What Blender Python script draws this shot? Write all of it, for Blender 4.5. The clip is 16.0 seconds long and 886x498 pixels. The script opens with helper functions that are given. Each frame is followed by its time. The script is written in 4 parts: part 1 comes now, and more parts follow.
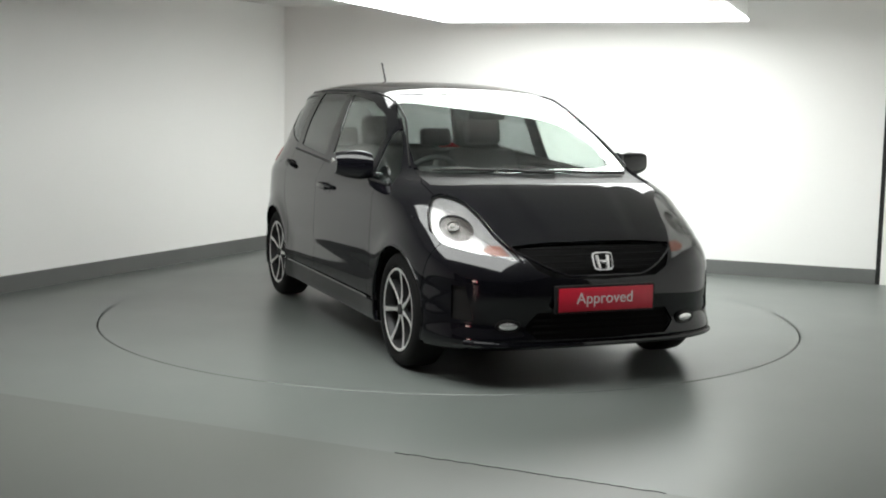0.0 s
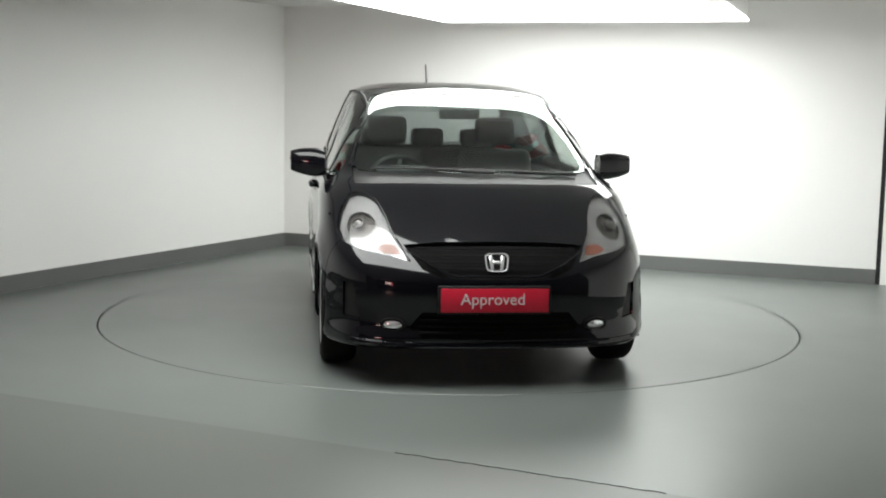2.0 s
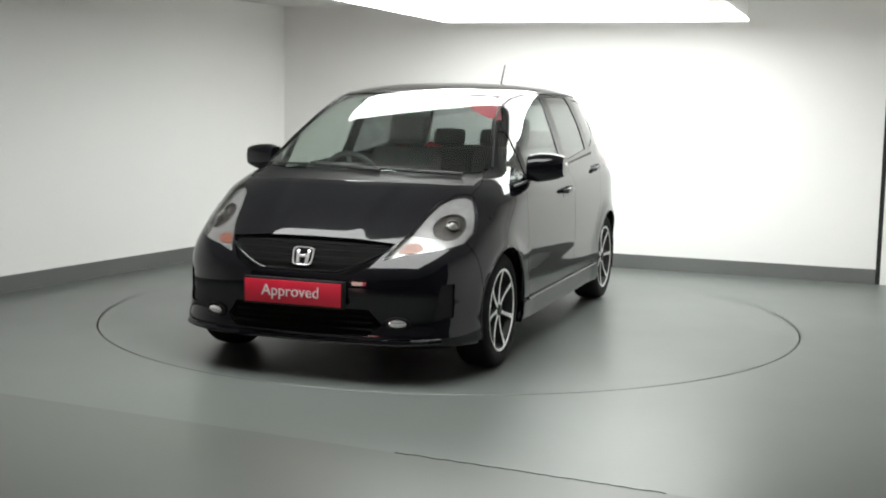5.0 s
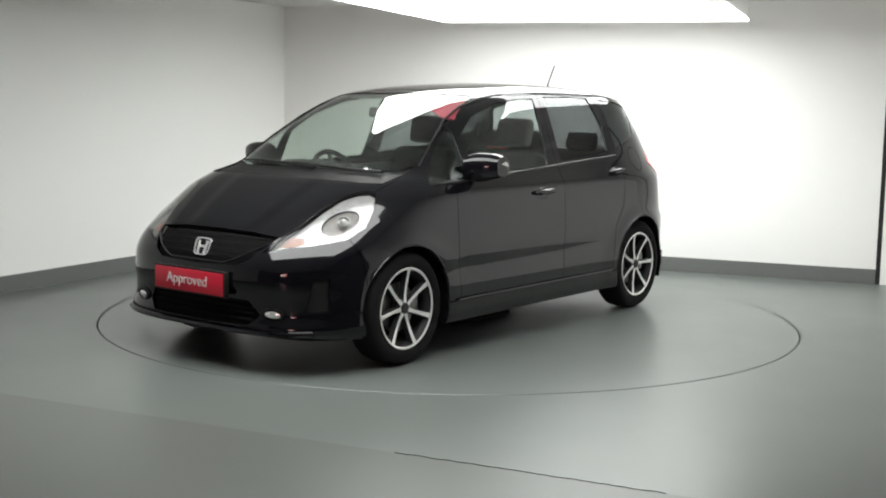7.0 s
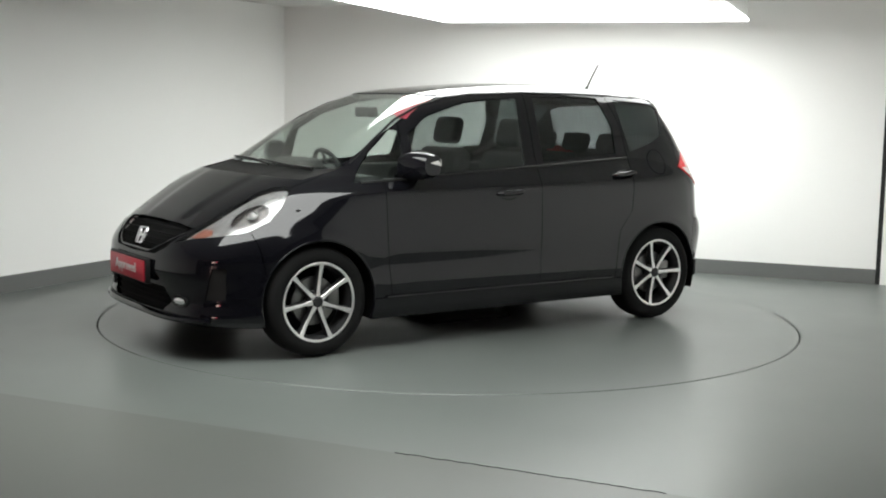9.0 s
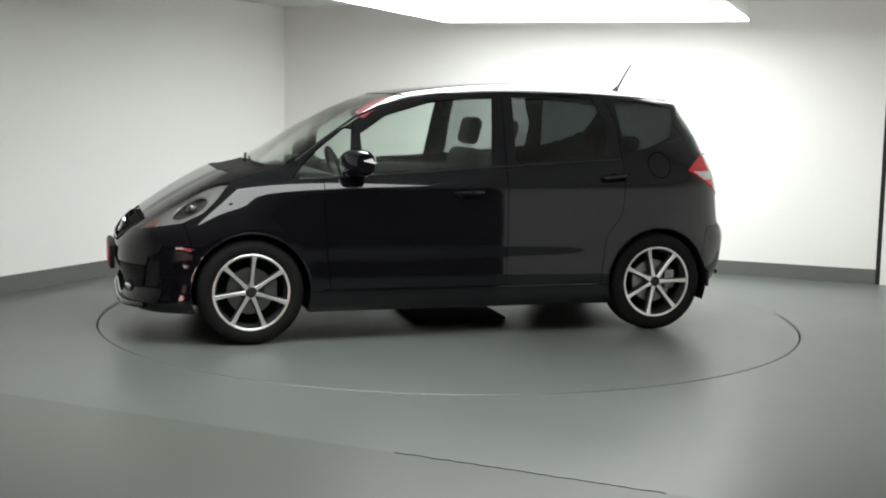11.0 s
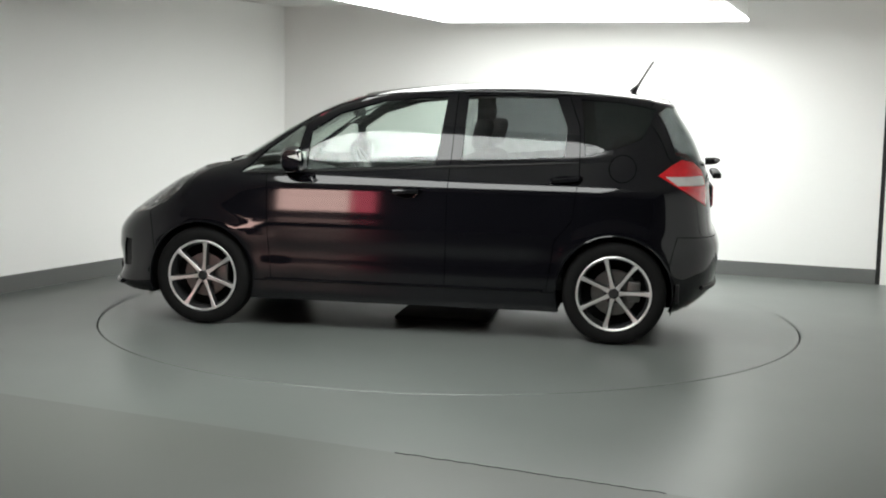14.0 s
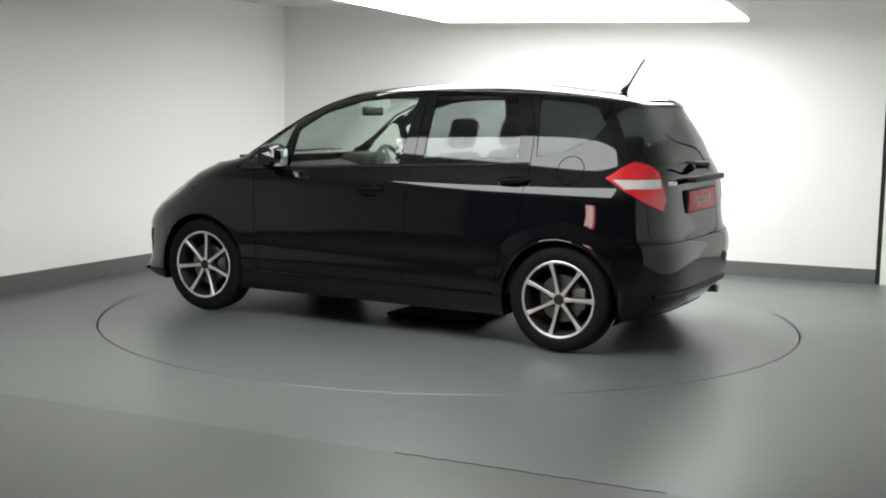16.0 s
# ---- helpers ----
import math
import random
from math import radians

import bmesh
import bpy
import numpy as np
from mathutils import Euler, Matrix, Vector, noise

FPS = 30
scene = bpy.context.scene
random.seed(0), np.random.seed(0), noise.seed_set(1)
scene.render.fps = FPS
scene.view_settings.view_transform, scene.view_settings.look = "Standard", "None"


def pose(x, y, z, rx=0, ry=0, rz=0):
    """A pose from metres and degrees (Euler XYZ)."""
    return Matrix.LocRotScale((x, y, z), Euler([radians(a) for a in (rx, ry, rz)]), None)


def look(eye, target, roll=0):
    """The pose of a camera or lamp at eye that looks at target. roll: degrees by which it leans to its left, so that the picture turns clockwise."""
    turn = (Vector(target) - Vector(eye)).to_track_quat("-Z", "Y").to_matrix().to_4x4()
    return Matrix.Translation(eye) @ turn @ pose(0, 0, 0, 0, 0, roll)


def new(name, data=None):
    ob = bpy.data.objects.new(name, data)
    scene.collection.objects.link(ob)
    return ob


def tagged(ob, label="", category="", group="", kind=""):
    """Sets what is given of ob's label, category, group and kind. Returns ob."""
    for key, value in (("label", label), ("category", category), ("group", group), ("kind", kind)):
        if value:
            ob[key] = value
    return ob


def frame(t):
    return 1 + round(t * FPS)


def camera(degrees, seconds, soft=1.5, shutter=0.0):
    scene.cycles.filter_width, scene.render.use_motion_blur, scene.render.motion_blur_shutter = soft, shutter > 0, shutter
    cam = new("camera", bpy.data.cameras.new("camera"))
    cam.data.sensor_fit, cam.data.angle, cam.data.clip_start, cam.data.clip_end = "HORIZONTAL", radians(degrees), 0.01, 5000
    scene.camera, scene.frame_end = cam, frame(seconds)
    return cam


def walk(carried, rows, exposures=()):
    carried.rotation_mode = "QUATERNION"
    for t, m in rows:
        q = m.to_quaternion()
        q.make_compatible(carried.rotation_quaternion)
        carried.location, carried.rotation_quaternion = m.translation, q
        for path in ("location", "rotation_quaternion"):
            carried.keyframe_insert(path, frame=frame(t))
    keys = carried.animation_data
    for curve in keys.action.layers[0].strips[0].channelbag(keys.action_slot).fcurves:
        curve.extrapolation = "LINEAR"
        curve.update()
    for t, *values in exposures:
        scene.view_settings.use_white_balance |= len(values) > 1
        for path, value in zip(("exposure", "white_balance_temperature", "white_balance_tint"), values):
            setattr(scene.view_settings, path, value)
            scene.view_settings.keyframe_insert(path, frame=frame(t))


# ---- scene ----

# ---- camera: stands still ----
cam = camera(39.96, 16.0, soft=2.0)
EYE = (0.0, -7.920, 1.393)
VIEW = look(EYE, (-0.00537, -6.920, 1.393 - 0.12173), 1.054)
walk(cam, [(0.0, VIEW), (16.0, VIEW)])

# ---- world and exposure ----
world = bpy.data.worlds.new("world")
scene.world = world
world.use_nodes = True
world.node_tree.nodes["Background"].inputs[0].default_value = (0.5, 0.5, 0.5, 1)
world.node_tree.nodes["Background"].inputs[1].default_value = 0.02
scene.view_settings.exposure = 0.0
PANEL_STRENGTH = 9.9
PANEL_DIM_STRENGTH = 8.0


# ---- materials ----
def material(name, color, rough=0.5, metal=0.0, coat=0.0, vary=0.1, grain=0.1, scale=3.0, fine=60.0, bump=0.0, emit=0.0, rough_vary=0.0, spec=0.5, glow=(0.975, 1.0, 0.975)):
    m = bpy.data.materials.new(name)
    m.use_nodes = True
    nt = m.node_tree
    b = nt.nodes["Principled BSDF"]
    b.inputs["Roughness"].default_value = rough
    b.inputs["Metallic"].default_value = metal
    b.inputs["Specular IOR Level"].default_value = spec
    b.inputs["Coat Weight"].default_value = coat
    b.inputs["Coat Roughness"].default_value = 0.04
    tc = nt.nodes.new("ShaderNodeTexCoord")
    big = nt.nodes.new("ShaderNodeTexNoise")
    big.inputs["Scale"].default_value = scale
    big.inputs["Detail"].default_value = 5
    small = nt.nodes.new("ShaderNodeTexNoise")
    small.inputs["Scale"].default_value = fine
    small.inputs["Detail"].default_value = 3
    for n in (big, small):
        nt.links.new(tc.outputs["Object"], n.inputs["Vector"])
    a = nt.nodes.new("ShaderNodeMapRange")
    a.inputs[3].default_value, a.inputs[4].default_value = 1 - vary, 1 + vary
    nt.links.new(big.outputs["Fac"], a.inputs[0])
    g = nt.nodes.new("ShaderNodeMapRange")
    g.inputs[3].default_value, g.inputs[4].default_value = 1 - grain, 1 + grain
    nt.links.new(small.outputs["Fac"], g.inputs[0])
    mul = nt.nodes.new("ShaderNodeMath")
    mul.operation = "MULTIPLY"
    nt.links.new(a.outputs[0], mul.inputs[0])
    nt.links.new(g.outputs[0], mul.inputs[1])
    vm = nt.nodes.new("ShaderNodeVectorMath")
    vm.operation = "SCALE"
    vm.inputs[0].default_value = color
    nt.links.new(mul.outputs[0], vm.inputs["Scale"])
    nt.links.new(vm.outputs[0], b.inputs["Base Color"])
    if rough_vary:
        r = nt.nodes.new("ShaderNodeMapRange")
        r.inputs[3].default_value, r.inputs[4].default_value = rough - rough_vary, rough + rough_vary
        nt.links.new(big.outputs["Fac"], r.inputs[0])
        nt.links.new(r.outputs[0], b.inputs["Roughness"])
    if bump:
        bp = nt.nodes.new("ShaderNodeBump")
        bp.inputs["Strength"].default_value = bump
        bp.inputs["Distance"].default_value = 0.002
        nt.links.new(small.outputs["Fac"], bp.inputs["Height"])
        nt.links.new(bp.outputs[0], b.inputs["Normal"])
    if emit:
        b.inputs["Emission Color"].default_value = (*glow, 1)
        b.inputs["Emission Strength"].default_value = emit
    return m


def glass(name, tint, gloss=1.0, ior=1.5, rough=0.01):
    m = bpy.data.materials.new(name)
    m.use_nodes = True
    nt = m.node_tree
    nt.nodes.remove(nt.nodes["Principled BSDF"])
    out = nt.nodes["Material Output"]
    t = nt.nodes.new("ShaderNodeBsdfTransparent")
    t.inputs[0].default_value = (*tint, 1)
    g = nt.nodes.new("ShaderNodeBsdfGlossy")
    g.inputs["Roughness"].default_value = rough
    g.inputs[0].default_value = (gloss, gloss, gloss, 1)
    # Schlick's gloss: four per cent straight on, rising to a full mirror at grazing angles
    lw = nt.nodes.new("ShaderNodeLayerWeight")
    lw.inputs["Blend"].default_value = 0.5
    pw = nt.nodes.new("ShaderNodeMath")
    pw.operation = "POWER"
    pw.inputs[1].default_value = 5.0
    nt.links.new(lw.outputs["Facing"], pw.inputs[0])
    f = nt.nodes.new("ShaderNodeMapRange")
    f.inputs[3].default_value, f.inputs[4].default_value = ((ior - 1) / (ior + 1)) ** 2, 1.0
    nt.links.new(pw.outputs[0], f.inputs[0])
    mix = nt.nodes.new("ShaderNodeMixShader")
    nt.links.new(f.outputs[0], mix.inputs[0])
    nt.links.new(t.outputs[0], mix.inputs[1])
    nt.links.new(g.outputs[0], mix.inputs[2])
    nt.links.new(mix.outputs[0], out.inputs[0])
    return m


M_WALL = material("white_wall_paint", (0.87, 0.868, 0.85), 0.75, vary=0.025, grain=0.015, scale=0.8, fine=180, bump=0.15)
# for walls out of view: the unlit space's darkness is put into the colour
M_UNLIT_WALL = material("unlit_wall_dark", (0.05, 0.05, 0.05), 0.85, vary=0.1, scale=1.0)
M_CEIL = material("ceiling_paint", (0.74, 0.73, 0.71), 0.8, vary=0.05, scale=1.2)
M_SKIRT = material("grey_skirting_paint", (0.13, 0.135, 0.13), 0.55, vary=0.12, grain=0.06, scale=2.5)
M_FLOOR = material("grey_floor_paint", (0.128, 0.141, 0.132), 0.34, vary=0.12, grain=0.04, scale=1.1, fine=240, rough_vary=0.08)
M_FLOOR_OUT = material("worn_brownish_floor_paint", (0.110, 0.117, 0.107), 0.38, vary=0.22, grain=0.06, scale=0.7, fine=200, rough_vary=0.08)
M_PANEL = material("light_diffuser", (0.9, 0.9, 0.9), 0.6, vary=0.01, grain=0.0, emit=PANEL_STRENGTH)
M_PANEL_DIM = material("dim_light_diffuser", (0.9, 0.9, 0.9), 0.6, vary=0.01, grain=0.0, emit=PANEL_DIM_STRENGTH)
M_WINDOW_GLOW = material("daylight_outside", (0.5, 0.5, 0.5), 0.8, vary=0.05, emit=11.0, glow=(1.0, 0.66, 0.58))
M_RED_GLOW = material("red_outside", (0.5, 0.02, 0.04), 0.8, vary=0.05, emit=6.0, glow=(1.0, 0.16, 0.22))
M_LIGHTFRAME = material("light_frame_paint", (0.6, 0.6, 0.59), 0.6, vary=0.04)
M_SEAM = material("dark_seam", (0.012, 0.012, 0.012), 0.8)
M_PAINT = material("black_car_paint", (0.004, 0.004, 0.0055), 0.05, metal=0.0, coat=0.0, vary=0.15, grain=0.4, scale=2.0, fine=900)
M_TRIM = material("black_plastic_trim", (0.009, 0.009, 0.009), 0.5, spec=0.25, vary=0.2, grain=0.2, fine=300, bump=0.1)
M_UNDER = material("underbody_black", (0.006, 0.006, 0.006), 0.9, spec=0.15, vary=0.2)
M_RUBBER = material("tyre_rubber", (0.006, 0.006, 0.006), 0.8, spec=0.2, vary=0.2, grain=0.2, fine=120, bump=0.2)
M_ALLOY = material("machined_alloy", (0.82, 0.81, 0.80), 0.34, metal=0.8, vary=0.06, grain=0.06, fine=400)
M_ALLOYDARK = material("dark_painted_alloy", (0.022, 0.022, 0.023), 0.5, metal=0.3, vary=0.1)
M_CHROME = material("chrome", (0.86, 0.86, 0.87), 0.16, metal=0.75, vary=0.02, grain=0.02)
M_LAMP = material("headlamp_reflector", (0.36, 0.36, 0.36), 0.2, metal=0.55, vary=0.45, grain=0.35, scale=14, fine=70)
M_BOWL = material("lamp_bowl", (0.075, 0.069, 0.065), 0.25, metal=0.5, vary=0.35, grain=0.3, scale=22, fine=90)
M_STEEL = material("brake_steel", (0.24, 0.235, 0.23), 0.35, metal=1.0, vary=0.15)
M_RED = material("red_sign_plastic", (0.50, 0.012, 0.035), 0.4, vary=0.05)
M_WHITE = material("white_lettering", (0.62, 0.57, 0.57), 0.5, vary=0.02)
M_PINK = material("red_windscreen_sticker", (0.75, 0.08, 0.14), 0.5, vary=0.06)
M_TAILRED = material("red_lamp_lens", (0.60, 0.010, 0.018), 0.15, coat=1.0, vary=0.15, grain=0.2, scale=20, fine=160)
M_TAILWHITE = material("clear_lamp_lens", (0.58, 0.56, 0.54), 0.15, coat=1.0, vary=0.12, grain=0.15, scale=25, fine=140)
M_AMBER = material("amber_lamp", (0.20, 0.075, 0.05), 0.25, vary=0.1)
M_SEAT = material("black_seat_fabric", (0.016, 0.016, 0.018), 0.9, vary=0.15, grain=0.3, fine=500, bump=0.3)
M_DASH = material("dashboard_plastic", (0.02, 0.02, 0.022), 0.6, vary=0.15, grain=0.15, fine=400, bump=0.2)
M_LINER = material("grey_headliner", (0.33, 0.33, 0.31), 0.9, vary=0.05)
M_GREY = material("grey_interior_plastic", (0.12, 0.12, 0.12), 0.6)
G_CLEAR = glass("clear_window_glass", (0.90, 0.94, 0.92))
G_DARK = glass("privacy_glass", (0.53, 0.55, 0.55))
G_DARKER = glass("dark_privacy_glass", (0.25, 0.27, 0.27))
G_REAR = glass("tinted_tailgate_glass", (0.56, 0.58, 0.58))
G_LENS = glass("headlamp_lens", (0.97, 0.97, 0.97), 0.8, 1.22)


# ---- mesh helpers ----
def finish(name, bm, mats, smooth=35):
    me = bpy.data.meshes.new(name)
    bm.normal_update()
    bm.to_mesh(me)
    bm.free()
    for m in (mats if isinstance(mats, (list, tuple)) else [mats]):
        me.materials.append(m)
    if smooth:
        for p in me.polygons:
            p.use_smooth = True
        me.set_sharp_from_angle(angle=radians(smooth))
    return me


def part(name, bm, mats, parent, label="", smooth=35, m=None):
    ob = new(name, finish(name, bm, mats, smooth))
    ob.parent = parent
    if m is not None:
        ob.matrix_basis = m
    if label:
        tagged(ob, label)
    return ob


def setting(name, bm, mats, label, category, smooth=0):
    return tagged(new(name, finish(name, bm, mats, smooth)), label, category, kind="structure")


def box(bm, x0, x1, y0, y1, z0, z1, bevel=0.0, m=None, segs=2):
    r = bmesh.ops.create_cube(bm, size=1.0)
    vs = r["verts"]
    bmesh.ops.transform(bm, matrix=Matrix.Translation(((x0 + x1) / 2, (y0 + y1) / 2, (z0 + z1) / 2)) @ Matrix.Diagonal((x1 - x0, y1 - y0, z1 - z0, 1)), verts=vs)
    if bevel:
        es = list({e for v in vs for e in v.link_edges})
        rr = bmesh.ops.bevel(bm, geom=es, offset=bevel, segments=segs, affect="EDGES", profile=0.5)
        vs = list({v for f in rr["faces"] for v in f.verts} | {v for v in vs if v.is_valid})
    if m is not None:
        bmesh.ops.transform(bm, matrix=m, verts=vs)
    return vs


def lathe(bm, profile, segs=48, axis="y"):
    """Profile of (radius, offset along the axis), turned round the y axis."""
    rings = []
    for r, o in profile:
        rings.append([bm.verts.new((r * math.cos(2 * math.pi * k / segs), o, r * math.sin(2 * math.pi * k / segs))) for k in range(segs)])
    for a, b in zip(rings, rings[1:]):
        for k in range(segs):
            bm.faces.new((a[k], a[(k + 1) % segs], b[(k + 1) % segs], b[k]))
    return rings


def prism(bm, outline, z0, z1, m=None):
    """A plan outline raised from z0 to z1."""
    lo = [bm.verts.new((x, y, z0)) for x, y in outline]
    hi = [bm.verts.new((x, y, z1)) for x, y in outline]
    n = len(outline)
    bm.faces.new(lo[::-1])
    bm.faces.new(hi)
    for k in range(n):
        bm.faces.new((lo[k], lo[(k + 1) % n], hi[(k + 1) % n], hi[k]))
    if m is not None:
        bmesh.ops.transform(bm, matrix=m, verts=lo + hi)
    return lo + hi


def tube(bm, path, radius, sides=8):
    """A round rod along a path of points; radius is one number or one for each point."""
    path = [Vector(p) for p in path]
    rad = radius if isinstance(radius, (list, tuple)) else [radius] * len(path)
    rings = []
    for k, p in enumerate(path):
        d = (path[min(k + 1, len(path) - 1)] - path[max(k - 1, 0)]).normalized()
        u = d.orthogonal().normalized() if k == 0 else (uu - d * uu.dot(d)).normalized()
        uu = u
        v = d.cross(u)
        rings.append([bm.verts.new(p + rad[k] * (u * math.cos(2 * math.pi * j / sides) + v * math.sin(2 * math.pi * j / sides))) for j in range(sides)])
    for a, b in zip(rings, rings[1:]):
        for j in range(sides):
            bm.faces.new((a[j], a[(j + 1) % sides], b[(j + 1) % sides], b[j]))
    bm.faces.new(rings[0][::-1])
    bm.faces.new(rings[-1])


# ---- the room ----
CEIL_Z = 2.235
CORNER = Vector((-1.578, 3.600))
LEFT_END = Vector((-5.9, -5.17))
BACK_END = Vector((3.40, 1.729))


def wall(name, a, b, z0, z1, mat, label, outward, thick=0.15):
    bm = bmesh.new()
    d = (b - a).normalized()
    n = Vector((-d.y, d.x)) * outward
    prism(bm, [(p.x, p.y) for p in (a, b, b + n * thick, a + n * thick)][::1 if outward > 0 else -1], z0, z1)
    return setting(name, bm, mat, label, "wall")


def build_room():
    d_l = (CORNER - LEFT_END).normalized()
    d_b = (BACK_END - CORNER).normalized()
    wall("wall_west", LEFT_END, CORNER, 0, 2.6, M_WALL, "plain white painted wall over grey skirting", 1)
    wall("wall_north", CORNER - d_b * 0.15, BACK_END, 0, 2.6, M_WALL, "plain white painted back wall over grey skirting", 1)
    # return of the wall beside the back wall, a little proud of it
    n_b = Vector((d_b.y, -d_b.x))
    p0 = BACK_END + d_b * 0.035
    far = BACK_END + d_b * 0.45
    wall("wall_east", p0 + n_b * 0.02, far + n_b * 0.02, 0, 2.6, M_WALL, "white painted wall return beside a dark seam", 1, 0.2)
    near = far + n_b * 5.0
    wall("wall_side_1", far, near, 0, 2.6, M_WALL, "plain white painted side wall", 1)
    far2 = Vector((2.7, -11.0))
    # unseen rest of the side wall, near-black in place of missing light
    wall("wall_side_2", near, far2, 0, 2.6, M_UNLIT_WALL, "dark painted wall out of the light", 1)
    # south wall with a window far behind, known by its reflection in the paint
    s0 = LEFT_END - d_l * 6.5
    wx0, wx1, wz0, wz1 = -6.6, -4.8, 0.60, 1.50
    along_s = (far2 - s0) / (far2.x - s0.x)
    w0, w1 = s0 + along_s * (wx0 - s0.x), s0 + along_s * (wx1 - s0.x)
    wall("wall_south_1", s0, w0, 0, 2.6, M_UNLIT_WALL, "dark painted wall out of the light", -1)
    wall("wall_south_2", w1, far2, 0, 2.6, M_UNLIT_WALL, "dark painted wall out of the light", -1)
    wall("wall_south_3", w0, w1, 0, wz0, M_UNLIT_WALL, "dark painted wall below the window", -1)
    wall("wall_south_4", w0, w1, wz1, 2.6, M_UNLIT_WALL, "dark painted wall above the window", -1)
    win = tagged(new("window_1", None), "bright window in the dark wall behind the camera", "window", kind="structure")
    for x0, x1, z0, z1 in ((wx0, wx1, wz0, wz0 + 0.05), (wx0, wx1, wz1 - 0.05, wz1), (wx0, wx0 + 0.05, wz0 + 0.05, wz1 - 0.05), (wx1 - 0.05, wx1, wz0 + 0.05, wz1 - 0.05)):
        bm = bmesh.new()
        box(bm, x0, x1, s0.y - 0.10, s0.y - 0.04, z0, z1)
        part("window_frame", bm, M_SKIRT, win, smooth=0)
    for nm, x0, x1, m in (("backdrop_1", wx0 - 0.4, -5.45, M_WINDOW_GLOW), ("backdrop_2", -5.45, wx1 + 0.4, M_RED_GLOW)):
        bm = bmesh.new()
        box(bm, x0, x1, s0.y - 0.45, s0.y - 0.40, wz0 - 0.3, wz1 + 0.3)
        setting(nm, bm, m, "bright daylight outside the window" if m is M_WINDOW_GLOW else "red wall outside the window", "backdrop")
    # unseen run of the west wall, its lack of light put into the colour
    wall("wall_southwest", LEFT_END - d_l * 6.5, LEFT_END, 0, 2.6, M_UNLIT_WALL, "dark painted wall out of the light", 1)
    bm = bmesh.new()
    box(bm, -14, 9, -15, 6, CEIL_Z, CEIL_Z + 0.12)
    setting("ceiling", bm, M_CEIL, "grey painted low ceiling", "ceiling")
    bm = bmesh.new()
    box(bm, -14, 9, -15, 6, -0.2, 0.0)
    bmesh.ops.delete(bm, geom=[f for f in bm.faces if f.normal.z > 0.5], context="FACES_ONLY")
    # the floor sheet has a round opening for the turntable
    ringv = [bm.verts.new((2.232 * math.cos(2 * math.pi * k / 128), 2.232 * math.sin(2 * math.pi * k / 128), 0)) for k in range(128)]
    edge = [bm.verts.new(p) for p in ((9, 6, 0), (-14, 6, 0), (-14, -15, 0), (9, -15, 0))]
    es = [bm.edges.new((ringv[k], ringv[(k + 1) % 128])) for k in range(128)] + [bm.edges.new((edge[k], edge[(k + 1) % 4])) for k in range(4)]
    bmesh.ops.triangle_fill(bm, edges=es, use_beauty=True)
    bmesh.ops.delete(bm, geom=[f for f in bm.faces if f.normal.z * f.normal.z > 0.5 and abs(f.calc_center_median().z) < 1e-4 and f.calc_center_median().xy.length < 1.5], context="FACES_ONLY")
    bmesh.ops.remove_doubles(bm, verts=bm.verts, dist=1e-5)
    bmesh.ops.recalc_face_normals(bm, faces=bm.faces)
    # the slab beyond the joint is older and browner
    cut = Vector((0.4067, 0.9136, 0))
    bmesh.ops.bisect_plane(bm, geom=bm.verts[:] + bm.edges[:] + bm.faces[:], plane_co=(-0.20, -3.21, 0), plane_no=cut, dist=1e-5)
    for f in bm.faces:
        if (f.calc_center_median() - Vector((-0.20, -3.21, 0))).dot(cut) < 0:
            f.material_index = 1
    setting("floor", bm, [M_FLOOR, M_FLOOR_OUT], "smooth grey-green painted concrete floor with a browner slab beyond a joint", "floor")
    # skirting
    for nm, a, b, o in (("baseboard_1", LEFT_END, CORNER, -1), ("baseboard_2", CORNER, BACK_END, -1)):
        bm = bmesh.new()
        d = (b - a).normalized()
        n = Vector((-d.y, d.x)) * o
        if nm == "baseboard_2":
            a = a + d * 0.02
        vs = prism(bm, [(p.x, p.y) for p in (a - n * 0.0, a + n * 0.018, b + n * 0.018, b)], 0.0, 0.12)
        setting(nm, bm, M_SKIRT, "dark grey painted skirting board along the wall", "skirting")
    bm = bmesh.new()
    prism(bm, [(p.x, p.y) for p in (BACK_END - n_b * 0.05, BACK_END + n_b * 0.008, p0 + n_b * 0.008, p0 - n_b * 0.05)], 0.0, 2.2)
    setting("trim", bm, M_SEAM, "dark vertical seam beside the white wall", "trim")
    # ring under the turntable's gap, the gap's shade put into its near-black colour
    bm = bmesh.new()
    rings = [[bm.verts.new((r * math.cos(2 * math.pi * k / 128), r * math.sin(2 * math.pi * k / 128), z)) for k in range(128)] for r, z in ((2.10, -0.012), (2.231, -0.012), (2.231, -0.06), (2.10, -0.06))]
    for a, b in zip(rings, rings[1:] + rings[:1]):
        for k in range(128):
            bm.faces.new((a[k], b[k], b[(k + 1) % 128], a[(k + 1) % 128]))
    bmesh.ops.recalc_face_normals(bm, faces=bm.faces)
    setting("gap_shade_ring", bm, M_SEAM, "dark gap ring round the turntable", "trim")
    # joint in the floor paint, parallel to the back wall
    bm = bmesh.new()
    a, b = Vector((-0.20, -3.21)), Vector((0.80, -3.655))
    d = (b - a).normalized()
    n = Vector((-d.y, d.x))
    rnd = random.Random(4)
    lo, hi = [], []
    for k in range(41):
        q = a + (b - a) * k / 40 + n * rnd.uniform(-0.006, 0.006)
        w = rnd.uniform(0.001, 0.003) * (1 - k / 55)
        lo.append(q - n * w)
        hi.append(q + n * w)
    prism(bm, [(v.x, v.y) for v in lo + hi[::-1]], 0.0002, 0.0022)
